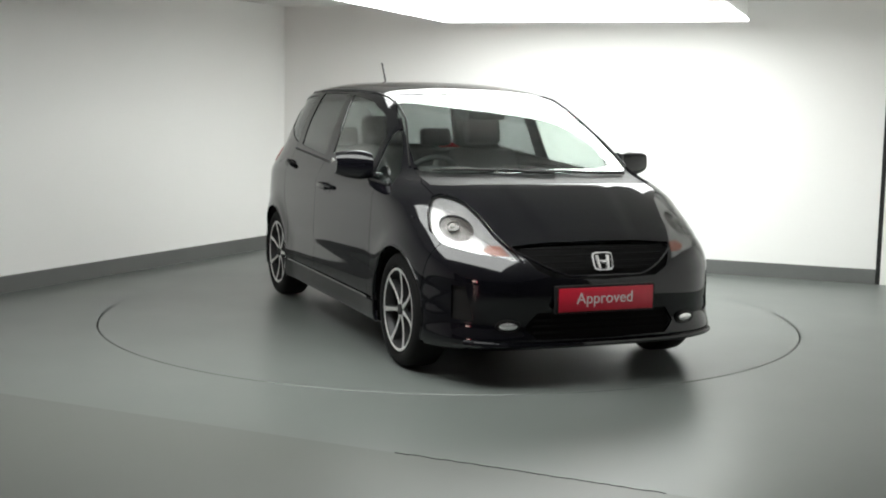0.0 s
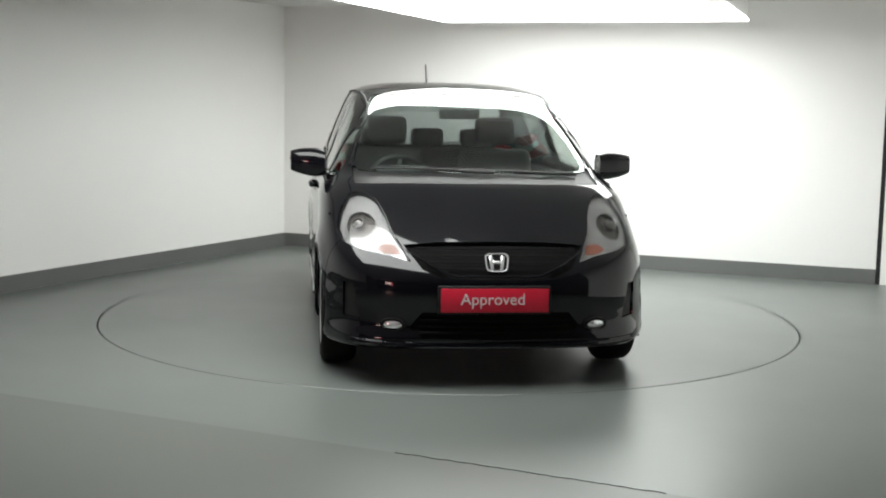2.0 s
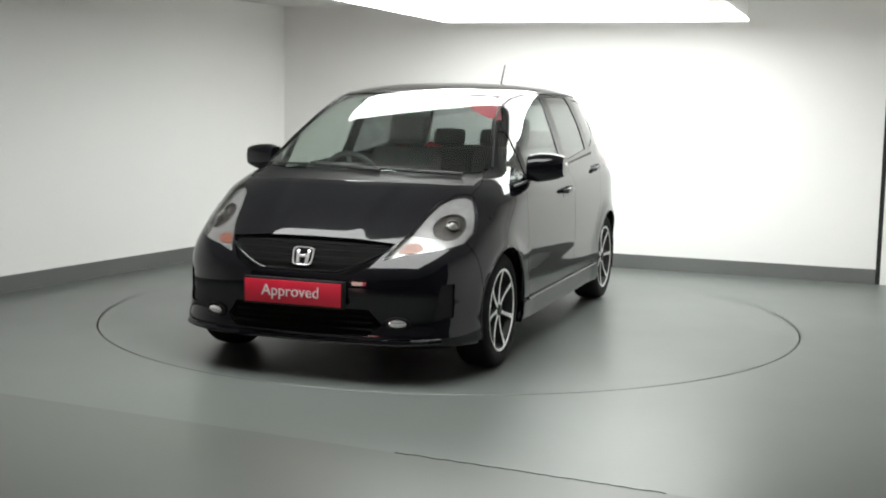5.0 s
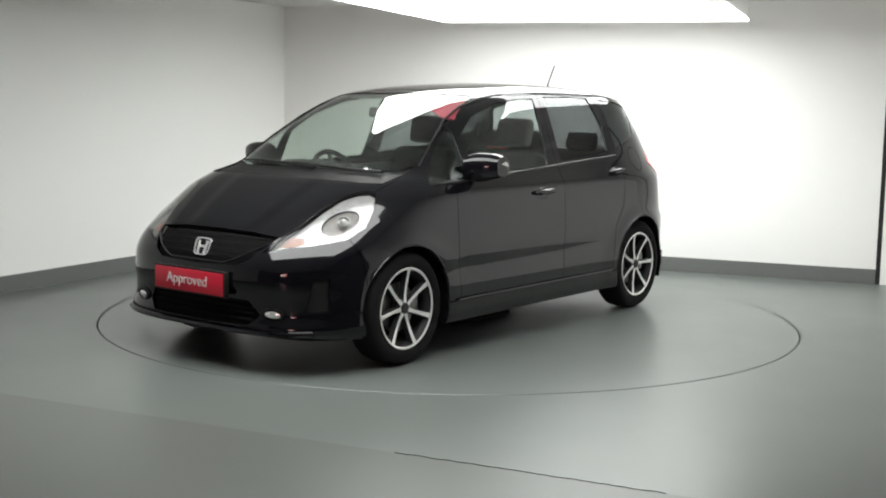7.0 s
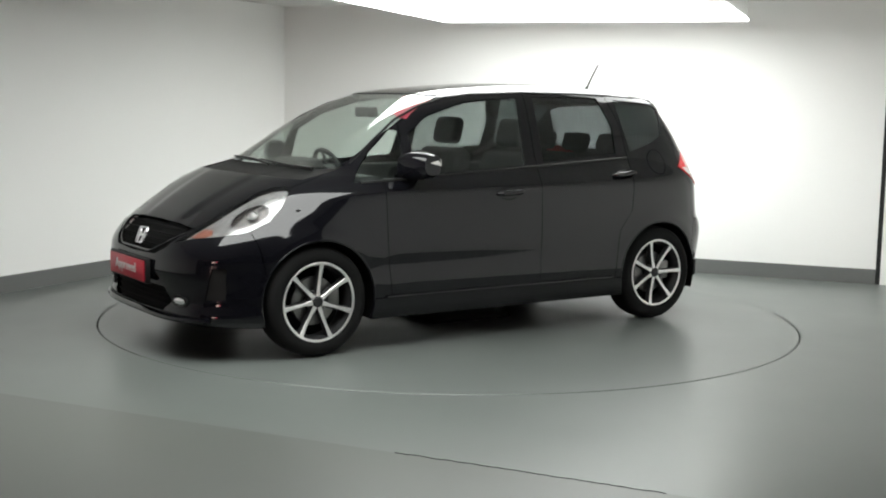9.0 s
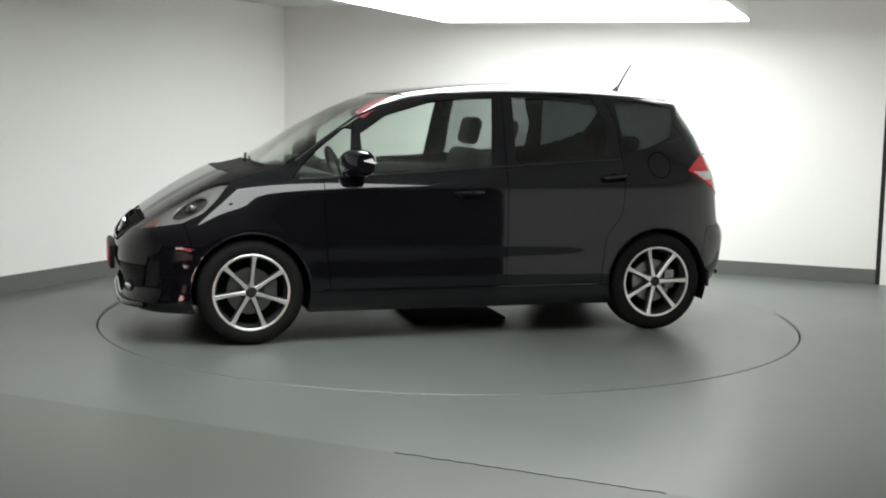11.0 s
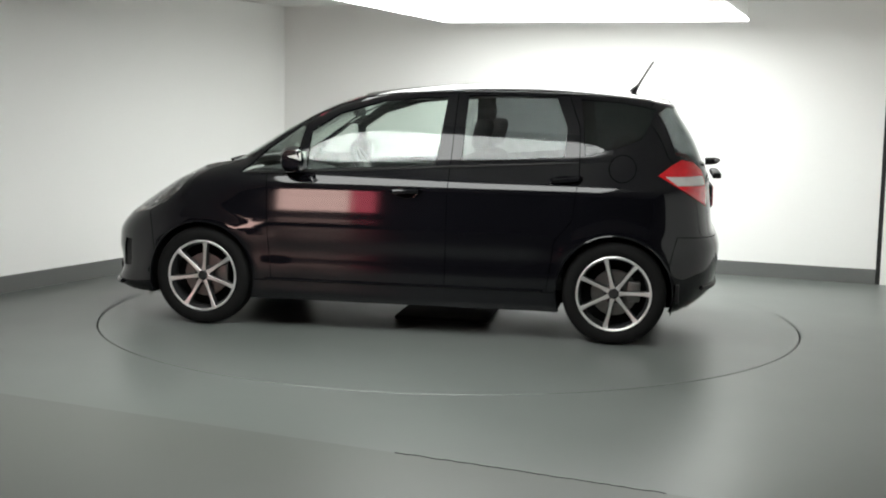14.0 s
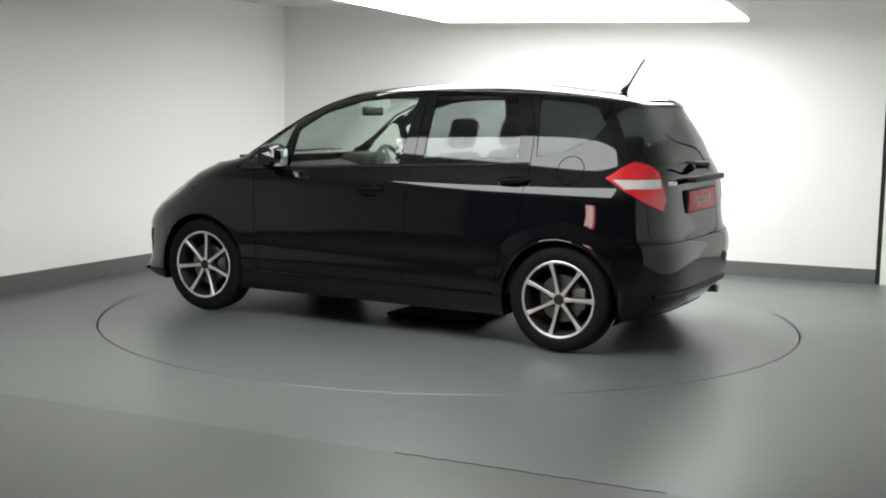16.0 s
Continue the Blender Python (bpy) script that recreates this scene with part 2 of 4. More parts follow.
    setting("floor_joint", bm, M_SEAM, "thin dark crack along a floor joint", "floor")


def light_panel(shape, mat, label):
    """A flat light panel below the ceiling, its outline measured across and away from the far panel's left corner."""
    e = new("ceiling_light", None)
    tagged(e, label, "light", "light panels below the ceiling")
    fl, fr = Vector((-0.0609, 2.237)), Vector((2.2296, 1.457))
    d = (fr - fl).normalized()
    n = Vector((d.y, -d.x))
    z = 2.031
    e.matrix_basis = Matrix.Translation((0, 0, z))
    m = Matrix(((d.x, n.x, 0, fl.x), (d.y, n.y, 0, fl.y), (0, 0, 1, 0), (0, 0, 0, 1)))
    bm = bmesh.new()
    prism(bm, shape, 0.0, 0.02, m)
    bmesh.ops.recalc_face_normals(bm, faces=bm.faces)
    part("diffuser", bm, mat, e, "evenly glowing white diffuser", smooth=0)
    bm = bmesh.new()
    cx, cy = sum(p[0] for p in shape) / len(shape), sum(p[1] for p in shape) / len(shape)
    prism(bm, [(cx + (x - cx) * 0.99, cy + (y - cy) * 0.99) for x, y in shape], 0.022, CEIL_Z - z - 0.003, m)
    bmesh.ops.recalc_face_normals(bm, faces=bm.faces)
    part("housing", bm, M_LIGHTFRAME, e, "pale grey light housing", smooth=0)


def build_light():
    light_panel([(0, 0), (2.42, 0), (2.42, 1.5), (0, 2.46)], M_PANEL, "large glowing white light panel over the turntable")
    light_panel([(-0.4, 3.8), (2.2, 3.8), (2.2, 5.2), (-0.4, 5.2)], M_PANEL_DIM, "smaller white light panel nearer the entrance")


def build_turntable():
    e = new("turntable", None)
    tagged(e, "round grey-green turntable plate flush with the floor", "turntable")
    bm = bmesh.new()
    segs = 128
    R = 2.222
    prof = [(0.001, 0.0), (0.6, 0.0), (1.2, 0.0), (1.8, 0.0), (R - 0.004, 0.0), (R, -0.004), (R, -0.10)]
    rings = []
    for r, o in prof:
        rings.append([bm.verts.new((r * math.cos(2 * math.pi * k / segs), r * math.sin(2 * math.pi * k / segs), o)) for k in range(segs)])
    for a, b in zip(rings, rings[1:]):
        for k in range(segs):
            bm.faces.new((a[k], b[k], b[(k + 1) % segs], a[(k + 1) % segs]))
    part("plate", bm, M_FLOOR, e)
    bm = bmesh.new()
    box(bm, -0.30, 0.30, -0.29, 0.29, 0.0005, 0.026, 0.01)
    part("hub_cover", bm, M_UNDER, e, "dark raised cover plate at the turntable's hub")
    return e


# ---- the car: x forward, y to its left, z up, origin on the ground midway between the axles ----
Z_TOP = 1.516
Z_LOW = 0.185
XF = ((0.185, 1.89), (0.215, 1.95), (0.25, 1.955), (0.30, 1.935), (0.38, 1.955), (0.46, 1.978), (0.53, 1.972), (0.60, 1.935), (0.65, 1.885), (0.69, 1.832), (0.75, 1.745), (0.82, 1.638), (0.88, 1.535), (0.935, 1.43), (0.962, 1.373), (0.982, 1.285), (1.0, 1.205), (1.015, 1.155), (1.08, 1.03), (1.18, 0.875), (1.30, 0.665), (1.384, 0.485), (1.43, 0.36), (1.454, 0.24), (1.485, -0.03), (1.503, -0.25), (1.516, -0.60))
XR = ((0.185, -1.68), (0.24, -1.76), (0.32, -1.825), (0.42, -1.845), (0.55, -1.855), (0.62, -1.84), (0.66, -1.81), (0.80, -1.793), (0.98, -1.772), (1.04, -1.748), (1.16, -1.70), (1.34, -1.59), (1.40, -1.55), (1.425, -1.49), (1.45, -1.37), (1.48, -1.14), (1.503, -0.90), (1.516, -0.60))
HW = ((0.185, 0.825), (0.22, 0.842), (0.30, 0.846), (0.37, 0.850), (0.42, 0.848), (0.47, 0.846), (0.56, 0.850), (0.62, 0.850), (0.68, 0.8475), (0.75, 0.8445), (0.80, 0.8415), (0.86, 0.839), (0.885, 0.836), (0.905, 0.829), (0.93, 0.816), (0.96, 0.799), (1.0, 0.777), (1.04, 0.757), (1.08, 0.740), (1.2, 0.697), (1.3, 0.657), (1.38, 0.624), (1.42, 0.602), (1.445, 0.586), (1.47, 0.547), (1.49, 0.482), (1.505, 0.365), (1.516, 0.0))
NF = ((0.185, 4.2), (0.3, 3.9), (0.4, 3.5), (0.5, 3.4), (0.65, 3.5), (0.80, 3.7), (0.90, 4.3), (0.98, 4.5), (1.02, 5.2), (1.1, 6.2), (1.3, 6.0), (1.4, 5.2), (1.48, 3.0), (1.516, 2.2))
NR = ((0.185, 3.9), (0.5, 4.8), (0.8, 4.9), (1.1, 5.3), (1.4, 5.3), (1.48, 3.2), (1.516, 2.2))
CF = ((0.185, 1.05), (0.55, 1.05), (0.75, 0.9), (0.9, 0.5), (1.0, 0.15), (1.2, -0.25), (1.4, -0.45), (1.516, -0.6))
CR = ((0.185, -0.9), (0.8, -0.9), (1.0, -0.75), (1.3, -0.65), (1.516, -0.6))


def curve(table, z):
    """Monotone cubic through a table, in the root of the height below the top."""
    u = np.array([math.sqrt(max(Z_TOP - k, 0)) for k, _ in table])[::-1]
    v = np.array([y for _, y in table], float)[::-1]
    h, d = np.diff(u), np.diff(v) / np.diff(u)
    s = np.zeros(len(u))
    for k in range(1, len(u) - 1):
        if d[k - 1] * d[k] > 0:
            w1, w2 = 2 * h[k] + h[k - 1], h[k] + 2 * h[k - 1]
            s[k] = (w1 + w2) / (w1 / d[k - 1] + w2 / d[k])
    s[0], s[-1] = d[0], d[-1]
    x = math.sqrt(max(Z_TOP - z, 0))
    k = min(max(int(np.searchsorted(u, x)) - 1, 0), len(h) - 1)
    t = (x - u[k]) / h[k]
    return float((1 + 2 * t) * (1 - t) ** 2 * v[k] + t * (1 - t) ** 2 * h[k] * s[k] + t * t * (3 - 2 * t) * v[k + 1] + t * t * (t - 1) * h[k] * s[k + 1])


def outline(z, nq=40, ns=20):
    """Half the car's contour at height z, from the nose's middle round the side to the tail's middle."""
    w, xf, xr = curve(HW, z), curve(XF, z), curve(XR, z)
    cf, cr = curve(CF, z), curve(CR, z)
    pts = []
    for c, x, n, back in ((cf, xf, curve(NF, z), False), (cr, xr, curve(NR, z), True)):
        a = abs(x - c)
        quarter = []
        for k in range(nq + 1):
            p = math.pi / 2 * k / nq
            r = (math.cos(p) ** n + math.sin(p) ** n) ** (-1 / n) if 0 < k < nq else 1.0
            quarter.append((c + math.copysign(a, x - c) * r * (math.cos(p) if k < nq else 0), w * r * (math.sin(p) if k else 0)))
        if not back and 0.68 < z < 1.035:
            # raised middle of the bonnet between two creases
            lift = 0.014 * min(1.0, (z - 0.68) / 0.06) * min(1.0, (1.035 - z) / 0.025)
            edge = 0.20 + 0.10 * (z - 0.68) / 0.34
            quarter = [(qx + lift * min(1.0, max(0.0, (edge + 0.05 - qy) / 0.05)), qy) for qx, qy in quarter]
        if back:
            for k in range(1, ns):
                pts.append((cf + (cr - cf) * k / ns, w))
            pts += quarter[::-1]
        else:
            pts += quarter
    # flared wheel arches
    out = []
    for x, y in pts:
        if y > 0.55 and z < 0.85:
            d = math.hypot(abs(x) - 1.25, z - 0.303)
            y += 0.013 * math.exp(-((d - 0.35) / 0.055) ** 2)
        out.append((x, y))
    return out


def skin_grid():
    zs = [Z_LOW + (1.0 - Z_LOW) * k / 40 for k in range(40)] + [1.0 + 0.40 * k / 24 for k in range(24)]
    zs += [Z_TOP - 0.116 * (1 - k / 20) ** 2 for k in range(20)] + [Z_TOP - 0.00002]
    return zs, [outline(z) for z in zs]


def inside(poly, x, y):
    hit = False
    for (x0, y0), (x1, y1) in zip(poly, poly[1:] + poly[:1]):
        if (y0 > y) != (y1 > y) and x < x0 + (y - y0) * (x1 - x0) / (y1 - y0):
            hit = not hit
    return hit


def disc(cx, cz, r, n=28):
    return [(cx + r * math.cos(2 * math.pi * k / n), cz + r * math.sin(2 * math.pi * k / n)) for k in range(n)]


SIDE, FRONT, PLAN = ((1, 0, 0), (0, 0, 1)), ((0, 1, 0), (0, 0, 1)), ((1, 0, 0), (0, 1, 0))
LAMP = ((-0.602, 0.799, 0), (0, 0, 1))
TAIL = ((0.885, 0.466, 0), (0, 0, 1))
# name, projection, outline, box in x, in y and in z that the faces lie in
REGIONS = [
    ("arch", SIDE, disc(1.25, 0.303, 0.335), (0.5, 1.8), (0.45, 1), (0, 0.8)),
    ("arch", SIDE, disc(-1.25, 0.303, 0.338), (-1.8, -0.5), (0.45, 1), (0, 0.8)),
    ("lamp_bowl", LAMP, [(-0.43 + 0.098 * math.cos(2 * math.pi * k / 20), 0.780 + 0.056 * math.sin(2 * math.pi * k / 20) + 0.022 * math.cos(2 * math.pi * k / 20)) for k in range(20)], (0.9, 2.1), (0.2, 1), (0.55, 1.0)),
    ("lamp_amber", LAMP, [(-0.735, 0.662), (-0.68, 0.705), (-0.615, 0.708), (-0.60, 0.682), (-0.66, 0.664)], (0.9, 2.1), (0.2, 1), (0.55, 1.0)),
    ("headlight", LAMP, [(-0.81, 0.618), (-0.74, 0.676), (-0.64, 0.742), (-0.54, 0.822), (-0.45, 0.882), (-0.37, 0.910), (-0.30, 0.918), (-0.262, 0.902), (-0.268, 0.82), (-0.298, 0.748), (-0.39, 0.690), (-0.55, 0.662), (-0.70, 0.645)], (0.9, 2.1), (0.2, 1), (0.55, 1.0)),
    ("reverse_lens", TAIL, [(-0.995, 0.980), (-1.265, 0.985), (-1.27, 0.932), (-1.055, 0.930)], (-2, -1.3), (0.3, 1), (0.7, 1.2)),
    ("tail_lens", TAIL, [(-0.955, 0.988), (-1.04, 1.042), (-1.115, 1.078), (-1.20, 1.062), (-1.262, 1.02), (-1.30, 0.87), (-1.28, 0.808), (-1.16, 0.862), (-1.065, 0.915)], (-2, -1.3), (0.3, 1), (0.7, 1.2)),
    ("quarter_light", SIDE, [(1.02, 0.942), (0.86, 1.10), (0.685, 1.232), (0.65, 1.225), (0.685, 0.985), (0.73, 0.962)], (0.4, 1.2), (0.4, 1), (0.9, 1.3)),
    ("front_door_glass", SIDE, [(0.60, 0.972), (0.60, 1.20), (0.44, 1.305), (0.17, 1.385), (-0.05, 1.408), (-0.222, 1.415), (-0.178, 1.018)], (-0.5, 0.9), (0.4, 1), (0.9, 1.45)),
    ("rear_door_glass", SIDE, [(-0.335, 1.034), (-0.350, 1.426), (-0.62, 1.432), (-0.874, 1.424), (-0.945, 1.25), (-0.935, 1.082)], (-1.2, -0.2), (0.4, 1), (0.9, 1.45)),
    ("rear_quarter_glass", SIDE, [(-1.02, 1.415), (-1.25, 1.40), (-1.445, 1.365), (-1.42, 1.28), (-1.375, 1.19), (-1.24, 1.137), (-1.06, 1.09)], (-1.6, -0.9), (0.4, 1), (0.9, 1.45)),
    ("sticker", FRONT, [(0.26, 1.428), (0.515, 1.415), (0.60, 1.285), (0.45, 1.335)], (0.0, 1.0), (0, 1), (1.2, 1.45)),
    ("windscreen", FRONT, [(-0.1, 1.018), (0.50, 1.012), (0.635, 1.02), (0.648, 1.06), (0.60, 1.24), (0.53, 1.395), (0.50, 1.425), (0.3, 1.434), (-0.1, 1.436)], (0.15, 1.3), (-0.01, 1), (1.0, 1.45)),
    ("rear_window", FRONT, [(-0.1, 1.385), (0.50, 1.375), (0.57, 1.34), (0.655, 1.11), (0.62, 1.065), (-0.1, 1.055)], (-2, -1.45), (-0.01, 1), (1.0, 1.45)),
    ("upper_grille", FRONT, [(-0.1, 0.708), (0.25, 0.704), (0.445, 0.69), (0.36, 0.585), (0.28, 0.548), (-0.1, 0.535)], (1.5, 2.1), (-0.01, 1), (0.5, 0.75)),
    ("lower_grille", FRONT, [(-0.1, 0.375), (0.36, 0.375), (0.42, 0.30), (0.36, 0.25), (-0.1, 0.24)], (1.5, 2.1), (-0.01, 1), (0.2, 0.5)),
    ("bumper_vent", FRONT, [(0.655, 0.33), (0.735, 0.34), (0.735, 0.50), (0.69, 0.50)], (1.3, 2.1), (0.3, 1), (0.2, 0.6)),
    ("fuel_flap", SIDE, disc(-1.275, 1.022, 0.078, 24), (-1.5, -1.0), (0.4, 1), (0.8, 1.2)),
    ("cowl", FRONT, [(-0.1, 0.964), (0.42, 0.962), (0.66, 0.955), (0.66, 1.03), (-0.1, 1.03)], (0.85, 1.42), (-0.01, 0.7), (0.9, 1.05)),
    ("bonnet", PLAN, [(1.205, -0.1), (1.17, 0.35), (1.07, 0.64), (1.20, 0.69), (1.45, 0.675), (1.70, 0.56), (1.86, 0.42), (1.93, 0.22), (1.945, -0.1)], (0.9, 2.0), (-0.01, 0.8), (0.64, 1.03)),
    ("front_bumper", SIDE, [(1.50, 0.1), (1.585, 0.60), (1.62, 0.70), (2.2, 0.76), (2.2, 0.1)], (1.4, 2.1), (-0.01, 1), (0.1, 0.8)),
    ("front_door", SIDE, [(0.80, 0.30), (0.83, 0.60), (0.84, 0.945), (0.72, 0.958), (0.63, 1.255), (0.44, 1.36), (0.15, 1.425), (-0.285, 1.442), (-0.265, 0.85), (-0.26, 0.30)], (-0.5, 1.1), (0.4, 1), (0.2, 1.45)),
    ("rear_door", SIDE, [(-0.26, 0.30), (-0.265, 0.85), (-0.285, 1.442), (-0.95, 1.435), (-1.02, 1.25), (-1.03, 1.0), (-1.0, 0.72), (-0.90, 0.60), (-0.86, 0.30)], (-1.2, -0.1), (0.4, 1), (0.2, 1.45)),
    ("side_skirt", SIDE, [(0.93, 0.1), (0.93, 0.30), (-0.93, 0.30), (-0.93, 0.1)], (-1, 1), (0.3, 1), (0.1, 0.4)),
    ("rear_bumper", SIDE, [(-1.50, 0.1), (-1.575, 0.55), (-1.60, 0.64), (-2.2, 0.62), (-2.2, 0.1)], (-2, -1.4), (-0.01, 1), (0.1, 0.7)),
    ("tailgate", FRONT, [(-0.1, 1.44), (0.50, 1.425), (0.60, 1.36), (0.685, 1.09), (0.70, 0.85), (0.69, 0.60), (-0.1, 0.60)], (-2, -1.42), (-0.01, 1), (0.58, 1.46)),
    ("roof", SIDE, [(0.42, 1.435), (0.15, 1.432), (-0.285, 1.448), (-0.95, 1.443), (-1.4, 1.42), (-1.60, 1.41), (-1.6, 1.6), (0.5, 1.6)], (-1.7, 0.5), (-0.01, 1), (1.38, 1.6)),
]
CENTRE = {"cowl", "windscreen", "rear_window", "upper_grille", "lower_grille", "bonnet", "front_bumper", "rear_bumper", "tailgate", "roof"}


def build_skin():
    zs, rings = skin_grid()
    bm = bmesh.new()
    rows = [[bm.verts.new((x, y, z)) for x, y in ring] for z, ring in zip(zs, rings)]
    n = len(rows[0])
    for a, b in zip(rows, rows[1:]):
        for k in range(n - 1):
            bm.faces.new((a[k], b[k], b[k + 1], a[k + 1]))
    bm.normal_update()
    # smooth normals of the uncut skin, kept for the shading of the panels
    if rows[20][n // 2].normal.y < 0:
        bmesh.ops.reverse_faces(bm, faces=bm.faces)
    bm.normal_update()
    nx = bm.verts.layers.float_vector.new("skin_normal")
    for v in bm.verts:
        nn = v.normal.copy()
        if abs(v.co.y) < 1e-6:
            nn = Vector((nn.x, 0, nn.z)).normalized()
        v[nx] = nn
    # cut along every region's outline, only where the outline runs
    for name, (ax, ay), poly, bx, by, bz in REGIONS:
        ax, ay = Vector(ax), Vector(ay)
        nor_dir = ax.cross(ay)
        for (s0, t0), (s1, t1) in zip(poly, poly[1:] + poly[:1]):
            lo_s, hi_s, lo_t, hi_t = min(s0, s1) - 0.012, max(s0, s1) + 0.012, min(t0, t1) - 0.012, max(t0, t1) + 0.012
            geom = []
            for f in bm.faces:
                c = f.calc_center_median()
                if not (bx[0] <= c.x <= bx[1] and by[0] <= c.y <= by[1] and bz[0] <= c.z <= bz[1]):
                    continue
                ss = [v.co.dot(ax) for v in f.verts]
                tt = [v.co.dot(ay) for v in f.verts]
                if max(ss) > lo_s and min(ss) < hi_s and max(tt) > lo_t and min(tt) < hi_t:
                    geom.append(f)
            if not geom:
                continue
            es = list({e for f in geom for e in f.edges})
            vs = list({v for f in geom for v in f.verts})
            d = ax * (s1 - s0) + ay * (t1 - t0)
            bmesh.ops.bisect_plane(bm, geom=geom + es + vs, plane_co=ax * s0 + ay * t0, plane_no=d.cross(nor_dir).normalized(), dist=1e-5)
    groups = {}
    for f in bm.faces:
        c = f.calc_center_median()
        for name, (ax, ay), poly, bx, by, bz in REGIONS:
            if bx[0] <= c.x <= bx[1] and by[0] <= c.y <= by[1] and bz[0] <= c.z <= bz[1] and inside(poly, c.dot(Vector(ax)), c.dot(Vector(ay))):
                break
        else:
            name = "front_wing" if c.x > 0.55 else ("rear_quarter_panel" if c.x < -0.3 else "door_frame")
        groups.setdefault(name, []).append([(v.co.copy(), Vector(v[nx]).normalized()) for v in f.verts])
    bm.free()
    return groups


def panel(name, polys, mats, parent, thick=0.012, gap=0.0025, push=0.0, both=False, mirror=False, label=""):
    """A piece of skin with thickness; its shading takes the smooth normals of the whole skin."""
    if both:
        polys = polys + [[(Vector((p.x, -p.y, p.z)), Vector((q.x, -q.y, q.z))) for p, q in reversed(f)] for f in polys]
    elif mirror:
        polys = [[(Vector((p.x, -p.y, p.z)), Vector((q.x, -q.y, q.z))) for p, q in reversed(f)] for f in polys]
    index, pts, nrm, faces = {}, [], [], []
    for f in polys:
        ids = []
        for p, q in f:
            key = (round(p.x, 4), round(p.y, 4), round(p.z, 4))
            if key not in index:
                index[key] = len(pts)
                pts.append(p.copy())
                nrm.append(q.copy())
            if index[key] not in ids:
                ids.append(index[key])
        if len(ids) > 2:
            faces.append(ids)
    count, across = {}, {}
    for f in faces:
        c = sum((pts[k] for k in f), Vector()) / len(f)
        for a, b in zip(f, f[1:] + f[:1]):
            key = (min(a, b), max(a, b))
            count[key] = count.get(key, 0) + 1
            across[key] = (a, b, c)
    rim = [across[k] for k, n in count.items() if n == 1]
    move = {}
    for a, b, c in rim:
        e = (pts[b] - pts[a])
        if e.length < 1e-6:
            continue
        e.normalize()
        w = (c - pts[a])
        w = w - e * w.dot(e)
        if w.length < 1e-6:
            continue
        for k in (a, b):
            move.setdefault(k, Vector())
            move[k] += w.normalized()
    out = [p + nrm[k] * push + (move[k].normalized() * gap if k in move and move[k].length > 1e-6 else Vector()) for k, p in enumerate(pts)]
    n = len(out)
    # the inner edges meet those of the next piece, so no light leaks through the gaps
    inn = [p + nrm[k] * (push - thick) for k, p in enumerate(pts)]
    allf = [list(f) for f in faces] + [[k + n for k in reversed(f)] for f in faces] + [[b, a, a + n, b + n] for a, b, _ in rim]
    me = bpy.data.meshes.new(name)
    me.from_pydata([tuple(p) for p in out + inn], [], allf)
    me.update()
    custom = []
    nf = len(faces)
    for pi, p in enumerate(me.polygons):
        p.use_smooth = True
        for li in p.loop_indices:
            vi = me.loops[li].vertex_index
            custom.append(nrm[vi] if pi < nf else (-nrm[vi - n] if pi < 2 * nf else p.normal))
    me.normals_split_custom_set([tuple(c) for c in custom])
    for m in (mats if isinstance(mats, (list, tuple)) else [mats]):
        me.materials.append(m)
    ob = new(name, me)
    ob.parent = parent
    if label:
        tagged(ob, label)
    return ob


